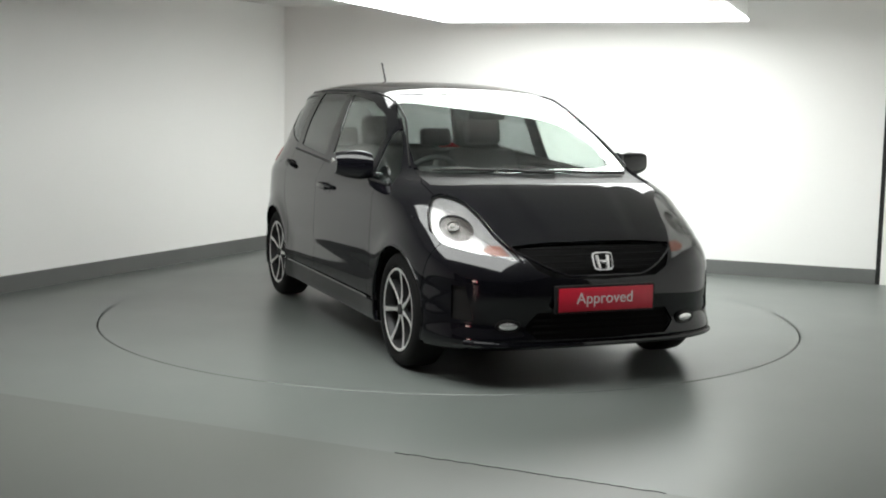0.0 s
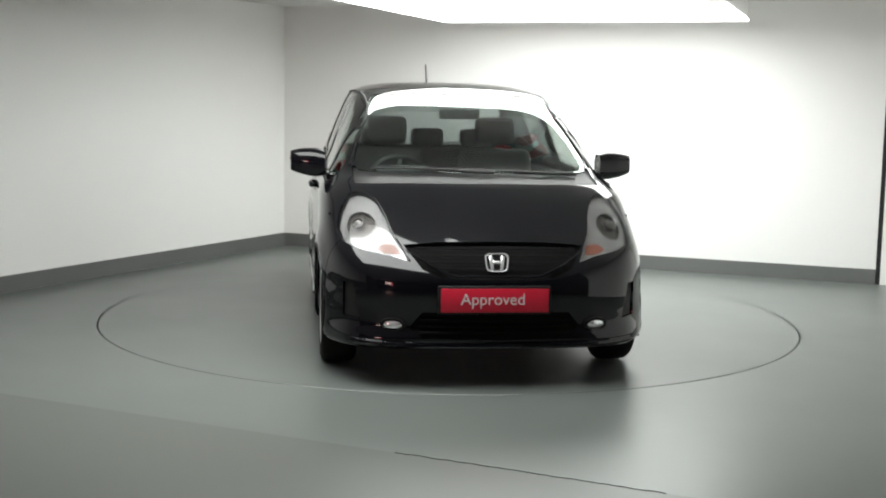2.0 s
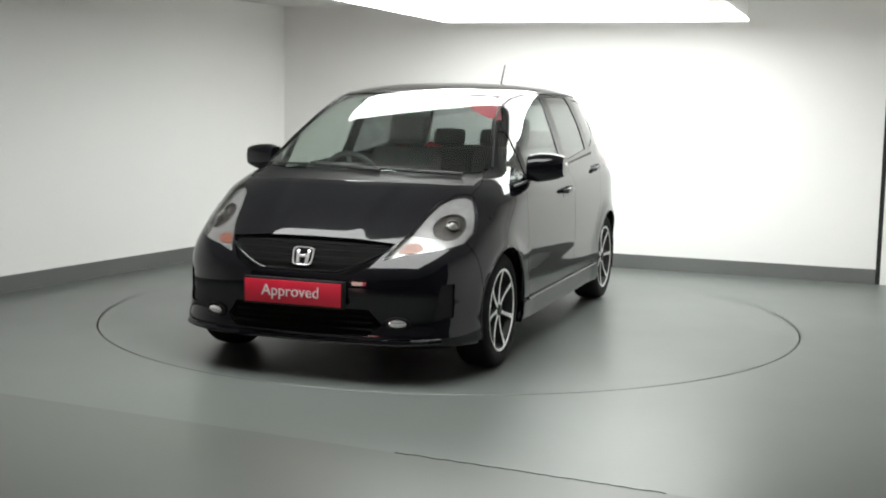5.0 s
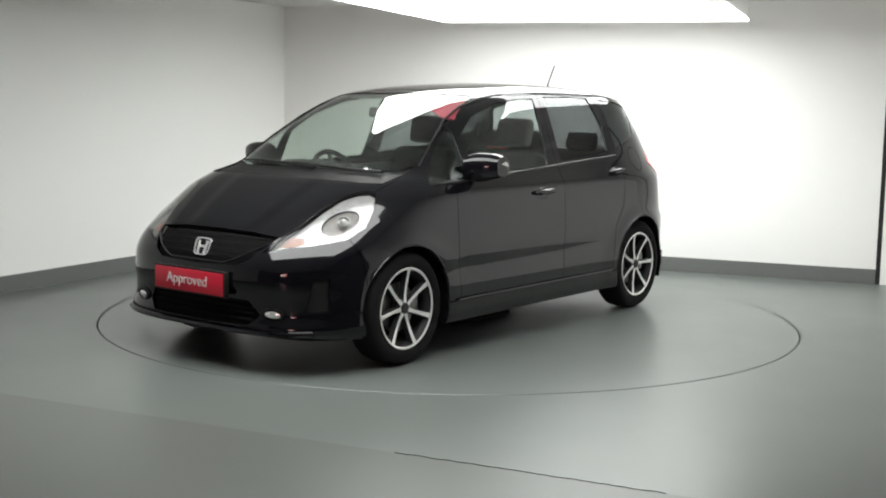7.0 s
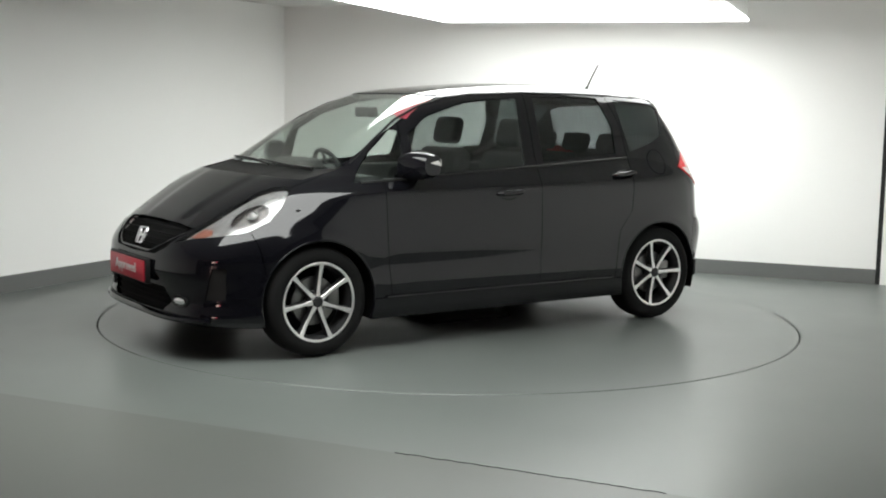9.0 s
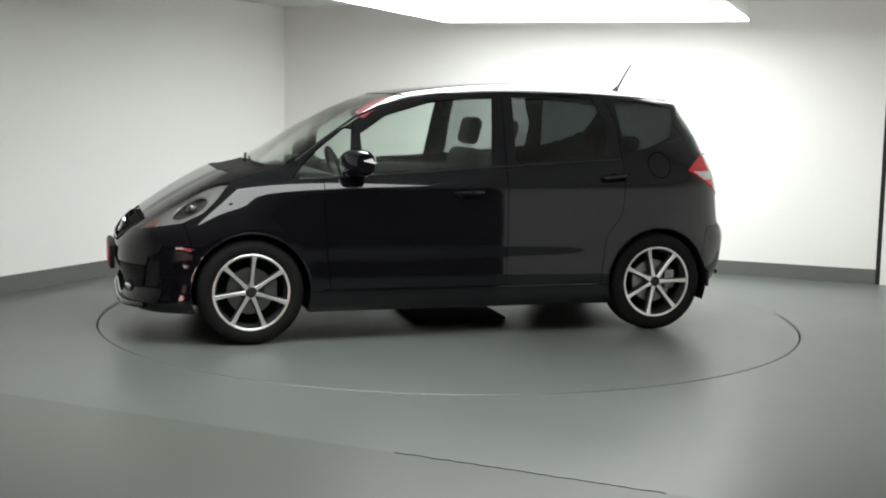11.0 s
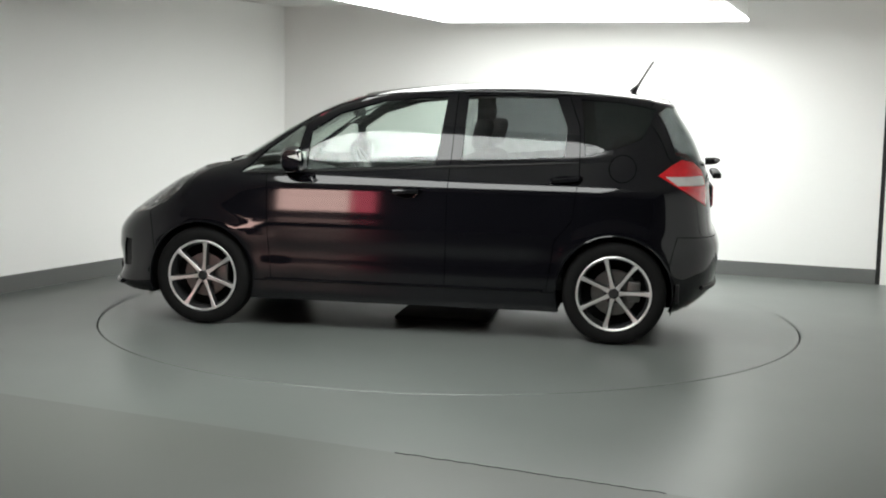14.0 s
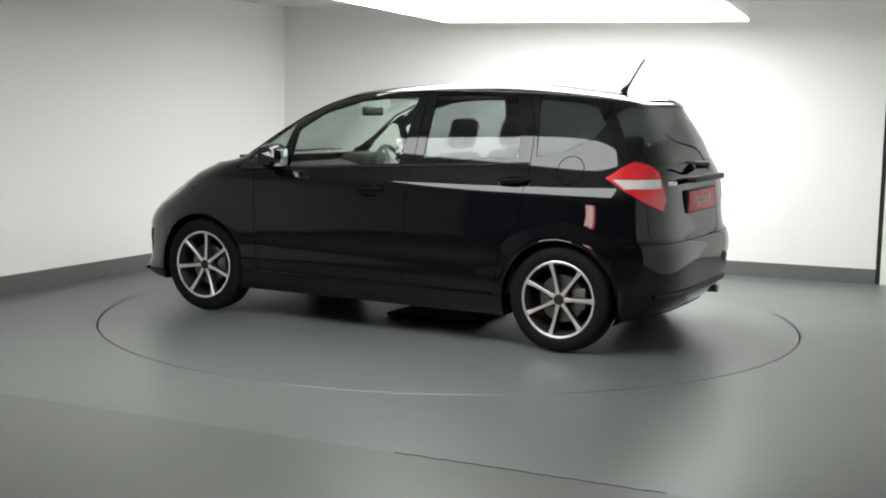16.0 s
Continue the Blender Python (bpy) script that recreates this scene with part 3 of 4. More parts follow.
def build_wheel(car, x, side, spin):
    e = new("wheel", None)
    e.parent = car
    e.matrix_basis = pose(x, side * 0.742, 0.303, 0, 0, 0 if side > 0 else 180)
    bm = bmesh.new()
    lathe(bm, [(0.214, -0.085), (0.232, -0.092), (0.262, -0.094), (0.286, -0.086), (0.298, -0.070), (0.3025, -0.04), (0.303, 0.0), (0.3025, 0.04), (0.298, 0.070), (0.286, 0.086), (0.262, 0.094), (0.238, 0.093), (0.226, 0.086), (0.214, 0.080), (0.208, 0.0), (0.214, -0.085)], 64)
    bmesh.ops.recalc_face_normals(bm, faces=bm.faces)
    part("tyre", bm, M_RUBBER, e, "black low-profile tyre")
    bm = bmesh.new()
    lathe(bm, [(0.207, -0.08), (0.196, -0.03), (0.190, 0.03), (0.196, 0.066), (0.204, 0.078), (0.2045, 0.086), (0.214, 0.090), (0.219, 0.088), (0.220, 0.080), (0.212, 0.078), (0.207, -0.08)], 64)
    bmesh.ops.recalc_face_normals(bm, faces=bm.faces)
    for f in bm.faces:
        c = f.calc_center_median()
        f.material_index = 0 if c.y > 0.0865 else 1
    part("rim", bm, [M_ALLOY, M_ALLOYDARK], e, "machined alloy rim with dark barrel")
    # seven straight tapered spokes, bright face over dark flanks
    for k in range(7):
        bm = bmesh.new()
        prof = ((0.030, 0.014, 0.072), (0.075, 0.0098, 0.069), (0.13, 0.0096, 0.072), (0.175, 0.011, 0.079), (0.206, 0.015, 0.085))
        rows = []
        for r, w, y in prof:
            rows.append([bm.verts.new((sx * w * sc, yy, r)) for sx, sc, yy in ((-1, 1.5, y - 0.035), (-1, 1.0, y - 0.002), (-1, 0.8, y), (1, 0.8, y), (1, 1.0, y - 0.002), (1, 1.5, y - 0.035))])
        for a, b in zip(rows, rows[1:]):
            for j in range(6):
                f = bm.faces.new((a[j], a[(j + 1) % 6], b[(j + 1) % 6], b[j]))
                f.material_index = 0 if j in (1, 2, 3) else 1
        bm.faces.new(rows[0])
        bm.faces.new(rows[-1][::-1])
        bmesh.ops.recalc_face_normals(bm, faces=bm.faces)
        part("spoke", bm, [M_ALLOY, M_ALLOYDARK], e, smooth=20, m=pose(0, 0, 0, 0, spin + 360 / 7 * k, 0))
    bm = bmesh.new()
    lathe(bm, [(0.001, 0.081), (0.024, 0.080), (0.029, 0.076), (0.030, 0.066), (0.045, 0.062), (0.058, 0.058), (0.062, 0.03), (0.001, 0.03)], 32)
    bmesh.ops.recalc_face_normals(bm, faces=bm.faces)
    part("hub_cap", bm, M_ALLOYDARK, e, "dark round hub cap")
    for k in range(5):
        bm = bmesh.new()
        lathe(bm, [(0.001, 0.070), (0.007, 0.070), (0.0085, 0.066), (0.0085, 0.05)], 8)
        bmesh.ops.recalc_face_normals(bm, faces=bm.faces)
        a = radians(spin + 25 + 72 * k)
        part("wheel_nut", bm, M_STEEL, e, m=pose(0.044 * math.sin(a), 0, 0.044 * math.cos(a)))
    bm = bmesh.new()
    lathe(bm, [(0.06, 0.022), (0.132, 0.022), (0.134, 0.018), (0.134, 0.002), (0.06, 0.002), (0.06, 0.022)], 48)
    bmesh.ops.recalc_face_normals(bm, faces=bm.faces)
    part("brake_disc", bm, M_STEEL, e, "steel brake disc")
    bm = bmesh.new()
    box(bm, -0.15, -0.075, -0.01, 0.045, -0.05, 0.07, 0.012)
    part("brake_caliper", bm, M_STEEL, e, "grey cast brake caliper")
    bm = bmesh.new()
    lathe(bm, [(0.001, -0.03), (0.196, -0.03), (0.196, -0.04), (0.001, -0.04)], 32)
    bmesh.ops.recalc_face_normals(bm, faces=bm.faces)
    part("wheel_back", bm, M_UNDER, e)
    return e


def side_y(x, z):
    """Half width of the skin at x and height z."""
    pts = outline(z)
    best = 0.0
    for (x0, y0), (x1, y1) in zip(pts, pts[1:]):
        if (x0 - x) * (x1 - x) <= 0 and x0 != x1:
            best = max(best, y0 + (y1 - y0) * (x - x0) / (x1 - x0))
    return best


def front_x(y, z, tail=False):
    """The skin's x at half width y and height z, at the nose or the tail."""
    pts = outline(z)
    pts = pts[::-1] if tail else pts
    for (x0, y0), (x1, y1) in zip(pts, pts[1:]):
        if y0 <= y <= y1 and y1 > y0:
            return x0 + (x1 - x0) * (y - y0) / (y1 - y0)
    return pts[0][0]


def skin_frame(p, e=0.01):
    """Pose with z along the skin's outward normal at a point near the nose's corner."""
    x, y, z = p
    a = Vector((front_x(y, z), y, z))
    b = Vector((front_x(y + e, z), y + e, z))
    d = Vector((front_x(y, z + e), y, z + e))
    n = (b - a).cross(d - a).normalized()
    if n.x < 0:
        n = -n
    q = n.to_track_quat("Z", "Y").to_matrix().to_4x4()
    return Matrix.Translation(a) @ q


def mirrored(m, side):
    return m if side > 0 else Matrix.Diagonal((1, -1, 1, 1)) @ m @ Matrix.Diagonal((-1, 1, 1, 1))


def dish(bm, profile, segs=24, sx=1.0, sy=1.0):
    rings = [[bm.verts.new((r * sx * math.cos(2 * math.pi * k / segs), r * sy * math.sin(2 * math.pi * k / segs), o)) for k in range(segs)] for r, o in profile]
    for a, b in zip(rings, rings[1:]):
        for k in range(segs):
            bm.faces.new((a[k], a[(k + 1) % segs], b[(k + 1) % segs], b[k]))
    bm.faces.new(rings[-1])
    bmesh.ops.recalc_face_normals(bm, faces=bm.faces)


def lettering(name, text, size, mat, parent, m, label):
    cu = bpy.data.curves.new(name, "FONT")
    cu.body, cu.size, cu.align_x, cu.align_y, cu.extrude = text, size, "CENTER", "CENTER", 0.0015
    tmp = bpy.data.objects.new(name, cu)
    scene.collection.objects.link(tmp)
    me = bpy.data.meshes.new_from_object(tmp.evaluated_get(bpy.context.evaluated_depsgraph_get()))
    bpy.data.objects.remove(tmp)
    me.materials.clear()
    me.materials.append(mat)
    ob = new(name, me)
    ob.parent = parent
    ob.matrix_basis = m
    return tagged(ob, label)


def sign_plate(car, m):
    bm = bmesh.new()
    box(bm, -0.262, 0.262, -0.0575, 0.0575, 0.0, 0.006, 0.0025)
    plate = part("sign_plate", bm, M_RED, car, "red plate with white word Approved", m=m)
    lettering("lettering", "Approved", 0.078, M_WHITE, plate, pose(-0.01, 0.004, 0.0078), "white printed word")
    bm = bmesh.new()
    box(bm, -0.275, 0.275, -0.068, 0.068, -0.03, -0.0005, 0.006)
    part("plate_holder", bm, M_TRIM, plate, "black plate holder")
    return plate


def outer_details(car):
    face_front = Matrix(((0, 0, 1, 0), (1, 0, 0, 0), (0, 1, 0, 0), (0, 0, 0, 1)))
    face_rear = Matrix(((0, 0, -1, 0), (-1, 0, 0, 0), (0, 1, 0, 0), (0, 0, 0, 1)))
    sign_plate(car, Matrix.Translation((front_x(0, 0.46) + 0.026, -0.018, 0.445)) @ face_front)
    sign_plate(car, Matrix.Translation((front_x(0, 0.845, True) - 0.014, 0, 0.845)) @ face_rear)
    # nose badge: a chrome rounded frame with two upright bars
    bm = bmesh.new()
    out, inn = [], []
    for k in range(32):
        a = 2 * math.pi * k / 32
        r = (abs(math.cos(a)) ** 5 + abs(math.sin(a)) ** 5) ** (-0.2)
        taper = 1.0 + 0.08 * math.sin(a)
        out.append((0.058 * r * math.cos(a) * taper, 0.049 * r * math.sin(a)))
        inn.append((0.049 * r * math.cos(a) * taper, 0.041 * r * math.sin(a)))
    vo = [bm.verts.new((x, y, 0.0)) for x, y in out]
    vt = [bm.verts.new((x * 0.97, y * 0.97, 0.008)) for x, y in out]
    vi = [bm.verts.new((x, y, 0.007)) for x, y in inn]
    vb = [bm.verts.new((x, y, -0.004)) for x, y in inn]
    for a, b in ((vo, vt), (vt, vi), (vi, vb)):
        for k in range(32):
            bm.faces.new((a[k], a[(k + 1) % 32], b[(k + 1) % 32], b[k]))
    for s in (-1, 1):
        box(bm, s * 0.027 - 0.009, s * 0.027 + 0.009, -0.036, 0.036, -0.003, 0.007, 0.002, m=pose(0, 0, 0, 0, 0, -s * 7))
    box(bm, -0.024, 0.024, -0.007, 0.007, -0.003, 0.006, 0.001)
    bmesh.ops.recalc_face_normals(bm, faces=bm.faces)
    tilt = Matrix.Translation((front_x(0, 0.62) + 0.004, 0.0, 0.617)) @ pose(0, 0, 0, 0, -22, 0) @ face_front
    part("badge", bm, M_CHROME, car, "chrome rounded emblem", m=tilt)
    # bars of the upper grille and its glossy lower edge
    for z, w in ((0.675, 0.40), (0.645, 0.37), (0.615, 0.345), (0.588, 0.32)):
        bm = bmesh.new()
        tube(bm, [(front_x(abs(w * k / 12), z) - 0.012, w * k / 12, z) for k in range(-12, 13)], 0.006, 6)
        part("grille_bar", bm, M_UNDER, car)
    bm = bmesh.new()
    tube(bm, [(front_x(abs(0.43 * k / 20), z) - 0.003, 0.43 * k / 20, z) for k in range(-20, 21) for z in (0.553 + 0.12 * max(0.0, abs(k / 20) - 0.45) ** 1.3 * 2,)], 0.007, 8)
    part("grille_trim", bm, M_PAINT, car, "glossy black grille trim")
    for z in (0.275, 0.305, 0.335):
        bm = bmesh.new()
        tube(bm, [(front_x(abs(0.37 * k / 10), z) - 0.012, 0.37 * k / 10, z) for k in range(-10, 11)], 0.006, 6)
        part("grille_bar", bm, M_UNDER, car)
    # front lip and rear lip
    bm = bmesh.new()
    tube(bm, [(front_x(abs(0.70 * k / 24), 0.225) + 0.006, 0.70 * k / 24, 0.215 + 0.012 * (abs(k) / 24) ** 3) for k in range(-24, 25)], 0.016, 8)
    part("front_lip", bm, M_PAINT, car, "glossy black front lip")
    bm = bmesh.new()
    tube(bm, [(front_x(abs(0.66 * k / 24), 0.33, True) - 0.006, 0.66 * k / 24, 0.335) for k in range(-24, 25)], 0.014, 8)
    part("rear_lip", bm, M_TRIM, car, "black rear diffuser lip")
    # roof spoiler at the tail
    bm = bmesh.new()
    rows = []
    for k in range(-14, 15):
        y = 0.52 * k / 14
        x = front_x(abs(y), 1.425, True)
        rows.append([bm.verts.new(v) for v in ((x + 0.10, y, 1.452 - 0.04 * (y / 0.52) ** 2), (x - 0.035, y, 1.432 - 0.03 * (y / 0.52) ** 2), (x - 0.05, y, 1.415 - 0.03 * (y / 0.52) ** 2), (x + 0.02, y, 1.400 - 0.02 * (y / 0.52) ** 2))])
    for a, b in zip(rows, rows[1:]):
        for j in range(4):
            bm.faces.new((a[j], a[(j + 1) % 4], b[(j + 1) % 4], b[j]))
    bm.faces.new(rows[0])
    bm.faces.new(rows[-1])
    bmesh.ops.recalc_face_normals(bm, faces=bm.faces)
    part("roof_spoiler", bm, M_PAINT, car, "glossy black roof spoiler", smooth=50)
    # aerial
    bm = bmesh.new()
    tube(bm, [(-1.295, 0, 1.462), (-1.305, 0, 1.482), (-1.318, 0, 1.498), (-1.328, 0, 1.510), (-1.335, 0, 1.522), (-1.37, 0, 1.583), (-1.418, 0, 1.660)], [0.026, 0.019, 0.012, 0.009, 0.0065, 0.006, 0.005])
    part("aerial", bm, M_TRIM, car, "short black roof aerial leaning back")
    # windscreen wipers and rear wiper
    for pts in ([(0.10, 1.01), (-0.15, 1.022), (-0.40, 1.028), (-0.58, 1.024)], [(0.56, 1.005), (0.30, 1.012), (0.05, 1.022), (-0.12, 1.028)]):
        bm = bmesh.new()
        tube(bm, [(front_x(abs(y), z) + 0.012, y, z) for y, z in pts], [0.010, 0.008, 0.006, 0.004], 6)
        part("wiper", bm, M_TRIM, car, "black windscreen wiper")
    bm = bmesh.new()
    tube(bm, [(-1.76, 0, 1.045), (-1.825, 0, 1.05), (-1.84, 0.05, 1.055), (-1.815, 0.2, 1.065), (-1.80, 0.36, 1.075)], [0.024, 0.022, 0.012, 0.008, 0.006], 8)
    part("rear_wiper", bm, M_TRIM, car, "black rear wiper")
    bm = bmesh.new()
    box(bm, -1.852, -1.80, -0.30, 0.30, 0.955, 0.99, 0.01)
    part("tailgate_handle", bm, M_TRIM, car, "glossy black tailgate grip")
    # small chrome model badge beside the tail lamp
    for k in range(4):
        bm = bmesh.new()
        y = 0.50 - 0.028 * k
        x = front_x(y, 0.955, True)
        box(bm, x - 0.006, x + 0.006, y - 0.011, y + 0.011, 0.945, 0.966, 0.002)
        part("badge_bar", bm, M_CHROME, car, "chrome badge bar")
    bm = bmesh.new()
    tube(bm, [(-1.60, -0.45, 0.25), (-1.80, -0.45, 0.255)], 0.025, 12)
    part("exhaust_pipe", bm, M_STEEL, car, "steel exhaust tip")
    for side in (1, -1):
        # exterior mirror
        mir = new("door_mirror", None)
        mir.parent = car
        bm = bmesh.new()
        rows = []
        for k in range(9):
            u = k / 8
            y = 0.80 + 0.195 * u
            hx, hz = 0.085 * (1 - 0.30 * u ** 3), 0.083 * (1 - 0.34 * u ** 3) * (0.86 + 0.14 * min(1, u * 4))
            cx, cz = 0.665 - 0.035 * u, 1.026 + 0.012 * u
            rows.append([bm.verts.new((cx + hx * math.copysign(abs(math.cos(a)) ** 0.6, math.cos(a)) * (1.0 if math.cos(a) > 0 else 0.75), side * y, cz + hz * math.copysign(abs(math.sin(a)) ** 0.75, math.sin(a)))) for a in [2 * math.pi * j / 20 for j in range(20)]])
        for a, b in zip(rows, rows[1:]):
            for j in range(20):
                bm.faces.new((a[j], a[(j + 1) % 20], b[(j + 1) % 20], b[j]))
        bm.faces.new(rows[0])
        bm.faces.new(rows[-1])
        bmesh.ops.recalc_face_normals(bm, faces=bm.faces)
        part("mirror_housing", bm, M_PAINT, mir, "glossy black mirror housing", smooth=50)
        bm = bmesh.new()
        tube(bm, [(0.70, side * 0.74, 0.955), (0.69, side * 0.80, 0.975), (0.675, side * 0.85, 1.0)], [0.03, 0.022, 0.018], 10)
        part("mirror_arm", bm, M_PAINT, mir)
        bm = bmesh.new()
        box(bm, 0.588, 0.596, min(side * 0.82, side * 0.955), max(side * 0.82, side * 0.955), 0.975, 1.08, 0.003)
        part("mirror_glass", bm, M_CHROME, mir, "silver mirror glass")
        bm = bmesh.new()
        v = [bm.verts.new(q) for q in ((0.655, side * 0.988, 1.055), (0.582, side * 0.975, 1.078), (0.578, side * 0.980, 1.030), (0.655, side * 1.000, 1.052), (0.582, side * 0.993, 1.072), (0.580, side * 0.995, 1.034))]
        for f in ((0, 1, 2), (3, 5, 4), (0, 3, 4, 1), (1, 4, 5, 2), (2, 5, 3, 0)):
            bm.faces.new([v[k] for k in f])
        bmesh.ops.recalc_face_normals(bm, faces=bm.faces)
        part("indicator_lens", bm, M_TAILWHITE, mir, "clear side indicator lens", smooth=0)
        # door handles with their cups
        for x0, z0, dz in ((-0.02, 0.862, 0.006), (-0.955, 0.955, 0.010)):
            y = side_y(x0, z0)
            bm = bmesh.new()
            tube(bm, [(x0 + 0.088, side * (y + 0.004), z0 - dz), (x0 + 0.07, side * (y + 0.026), z0 - dz * 0.7), (x0, side * (y + 0.034), z0), (x0 - 0.07, side * (y + 0.026), z0 + dz * 0.7), (x0 - 0.088, side * (y + 0.002), z0 + dz)], [0.012, 0.016, 0.016, 0.016, 0.012], 10)
            h = part("door_handle", bm, M_PAINT, car, "glossy black door handle")
            bm = bmesh.new()
            dish(bm, [(1.0, 0.0), (0.97, 0.003), (0.85, 0.0035), (0.5, -0.006)], 28, 0.075, 0.036)
            part("handle_cup", bm, M_PAINT, h, m=Matrix.Translation((x0, side * (y + 0.0005), z0 - 0.012)) @ (Matrix(((-side, 0, 0, 0), (0, 0, side, 0), (0, 1, 0, 0), (0, 0, 0, 1)))))
        # belt line seal and roof gutter
        bm = bmesh.new()
        tube(bm, [(x, side * (side_y(x, z) + 0.002), z) for x, z in [(0.98 - 2.0 * k / 24, 0.938 + 0.112 * (k / 24)) for k in range(25)]], 0.008, 6)
        part("belt_seal", bm, M_TRIM, car, "black window belt seal")
        bm = bmesh.new()
        pts = [(0.98, 1.035), (0.80, 1.165), (0.62, 1.283), (0.45, 1.36), (0.28, 1.408), (0.10, 1.433), (-0.285, 1.449), (-0.65, 1.449), (-0.95, 1.444), (-1.2, 1.432), (-1.42, 1.415)]
        tube(bm, [(x, side * (side_y(x, z) + 0.0005), z) for x, z in pts], 0.007, 6)
        part("roof_gutter", bm, M_TRIM, car, "black roof gutter strip")
        bm = bmesh.new()
        tube(bm, [(x, side * (side_y(x, 0.30) + 0.010), 0.305) for x in [0.84 - 1.68 * k / 12 for k in range(13)]], 0.007, 6)
        part("sill_trim", bm, M_PAINT, car)
        # side repeater
        bm = bmesh.new()
        dish(bm, [(1.0, 0.0), (0.9, 0.004), (0.3, 0.006)], 20, 0.014, 0.006)
        part("side_marker", bm, M_TRIM, car, "small black side marker", m=Matrix.Translation((1.36, side * side_y(1.36, 0.80), 0.80)) @ Matrix(((-side, 0, 0, 0), (0, 0, side, 0), (0, 1, 0, 0), (0, 0, 0, 1))))
        # fog lamps
        m = mirrored(skin_frame((0, 0.50, 0.313)), side)
        bm = bmesh.new()
        dish(bm, [(1.12, -0.004), (1.10, 0.010), (0.98, 0.012), (0.96, 0.004)], 28, 0.056, 0.030)
        fog = part("fog_lamp", bm, M_TRIM, car, "oval front fog lamp", m=m)
        bm = bmesh.new()
        dish(bm, [(0.95, 0.003), (0.9, 0.010), (0.6, 0.014), (0.2, 0.016)], 28, 0.050, 0.021)
        part("fog_lens", bm, M_CHROME, fog, "bright fog lamp lens")
        # lamps inside the headlight
        for y, z, r, mat, nm in ((0.665, 0.785, 0.034, M_STEEL, "projector"),):
            m = mirrored(skin_frame((0, y, z)), side)
            bm = bmesh.new()
            dish(bm, [(1.0, -0.026), (1.0, -0.014), (0.86, -0.012), (0.78, -0.024), (0.4, -0.026)], 28, r, r * 0.85)
            lamp = part(nm, bm, mat, car, "round lamp bowl inside the headlight", m=m)
            if nm == "projector":
                bm = bmesh.new()
                dish(bm, [(0.55, -0.023), (0.5, -0.012), (0.3, -0.006), (0.1, -0.004)], 24, r, r)
                part("projector_lens", bm, M_STEEL, lamp, "grey projector lens")
        bm = bmesh.new()
        box(bm, -1.80, -1.79, min(side * 0.52, side * 0.60), max(side * 0.52, side * 0.60), 0.40, 0.425, 0.003)
        part("rear_reflector", bm, M_TAILRED, car, "small red bumper reflector")
        bm = bmesh.new()
        box(bm, -1.62, -1.60, min(side * 0.66, side * 0.82), max(side * 0.66, side * 0.82), 0.265, 0.37, 0.004)
        part("mud_flap", bm, M_TRIM, car, "black mud flap")


def seat(car, x, y):
    s = new("front_seat", None)
    s.parent = car
    s.matrix_basis = pose(x, y, 0.26)
    bm = bmesh.new()
    box(bm, -0.25, 0.27, -0.25, 0.25, 0.14, 0.30, 0.05, segs=3)
    part("cushion", bm, M_SEAT, s, smooth=60)
    bm = bmesh.new()
    box(bm, -0.07, 0.07, -0.245, 0.245, 0.0, 0.62, 0.06, m=pose(-0.24, 0, 0.22, 0, -16, 0), segs=3)
    part("backrest", bm, M_SEAT, s, smooth=60)
    bm = bmesh.new()
    box(bm, -0.045, 0.045, -0.13, 0.13, 0.645, 0.83, 0.04, m=pose(-0.24, 0, 0.22, 0, -14, 0), segs=3)
    part("headrest", bm, M_SEAT, s, smooth=60)
    bm = bmesh.new()
    box(bm, -0.2, 0.22, -0.2, 0.2, 0.0, 0.139, 0.02)
    part("seat_base", bm, M_UNDER, s)
    return s


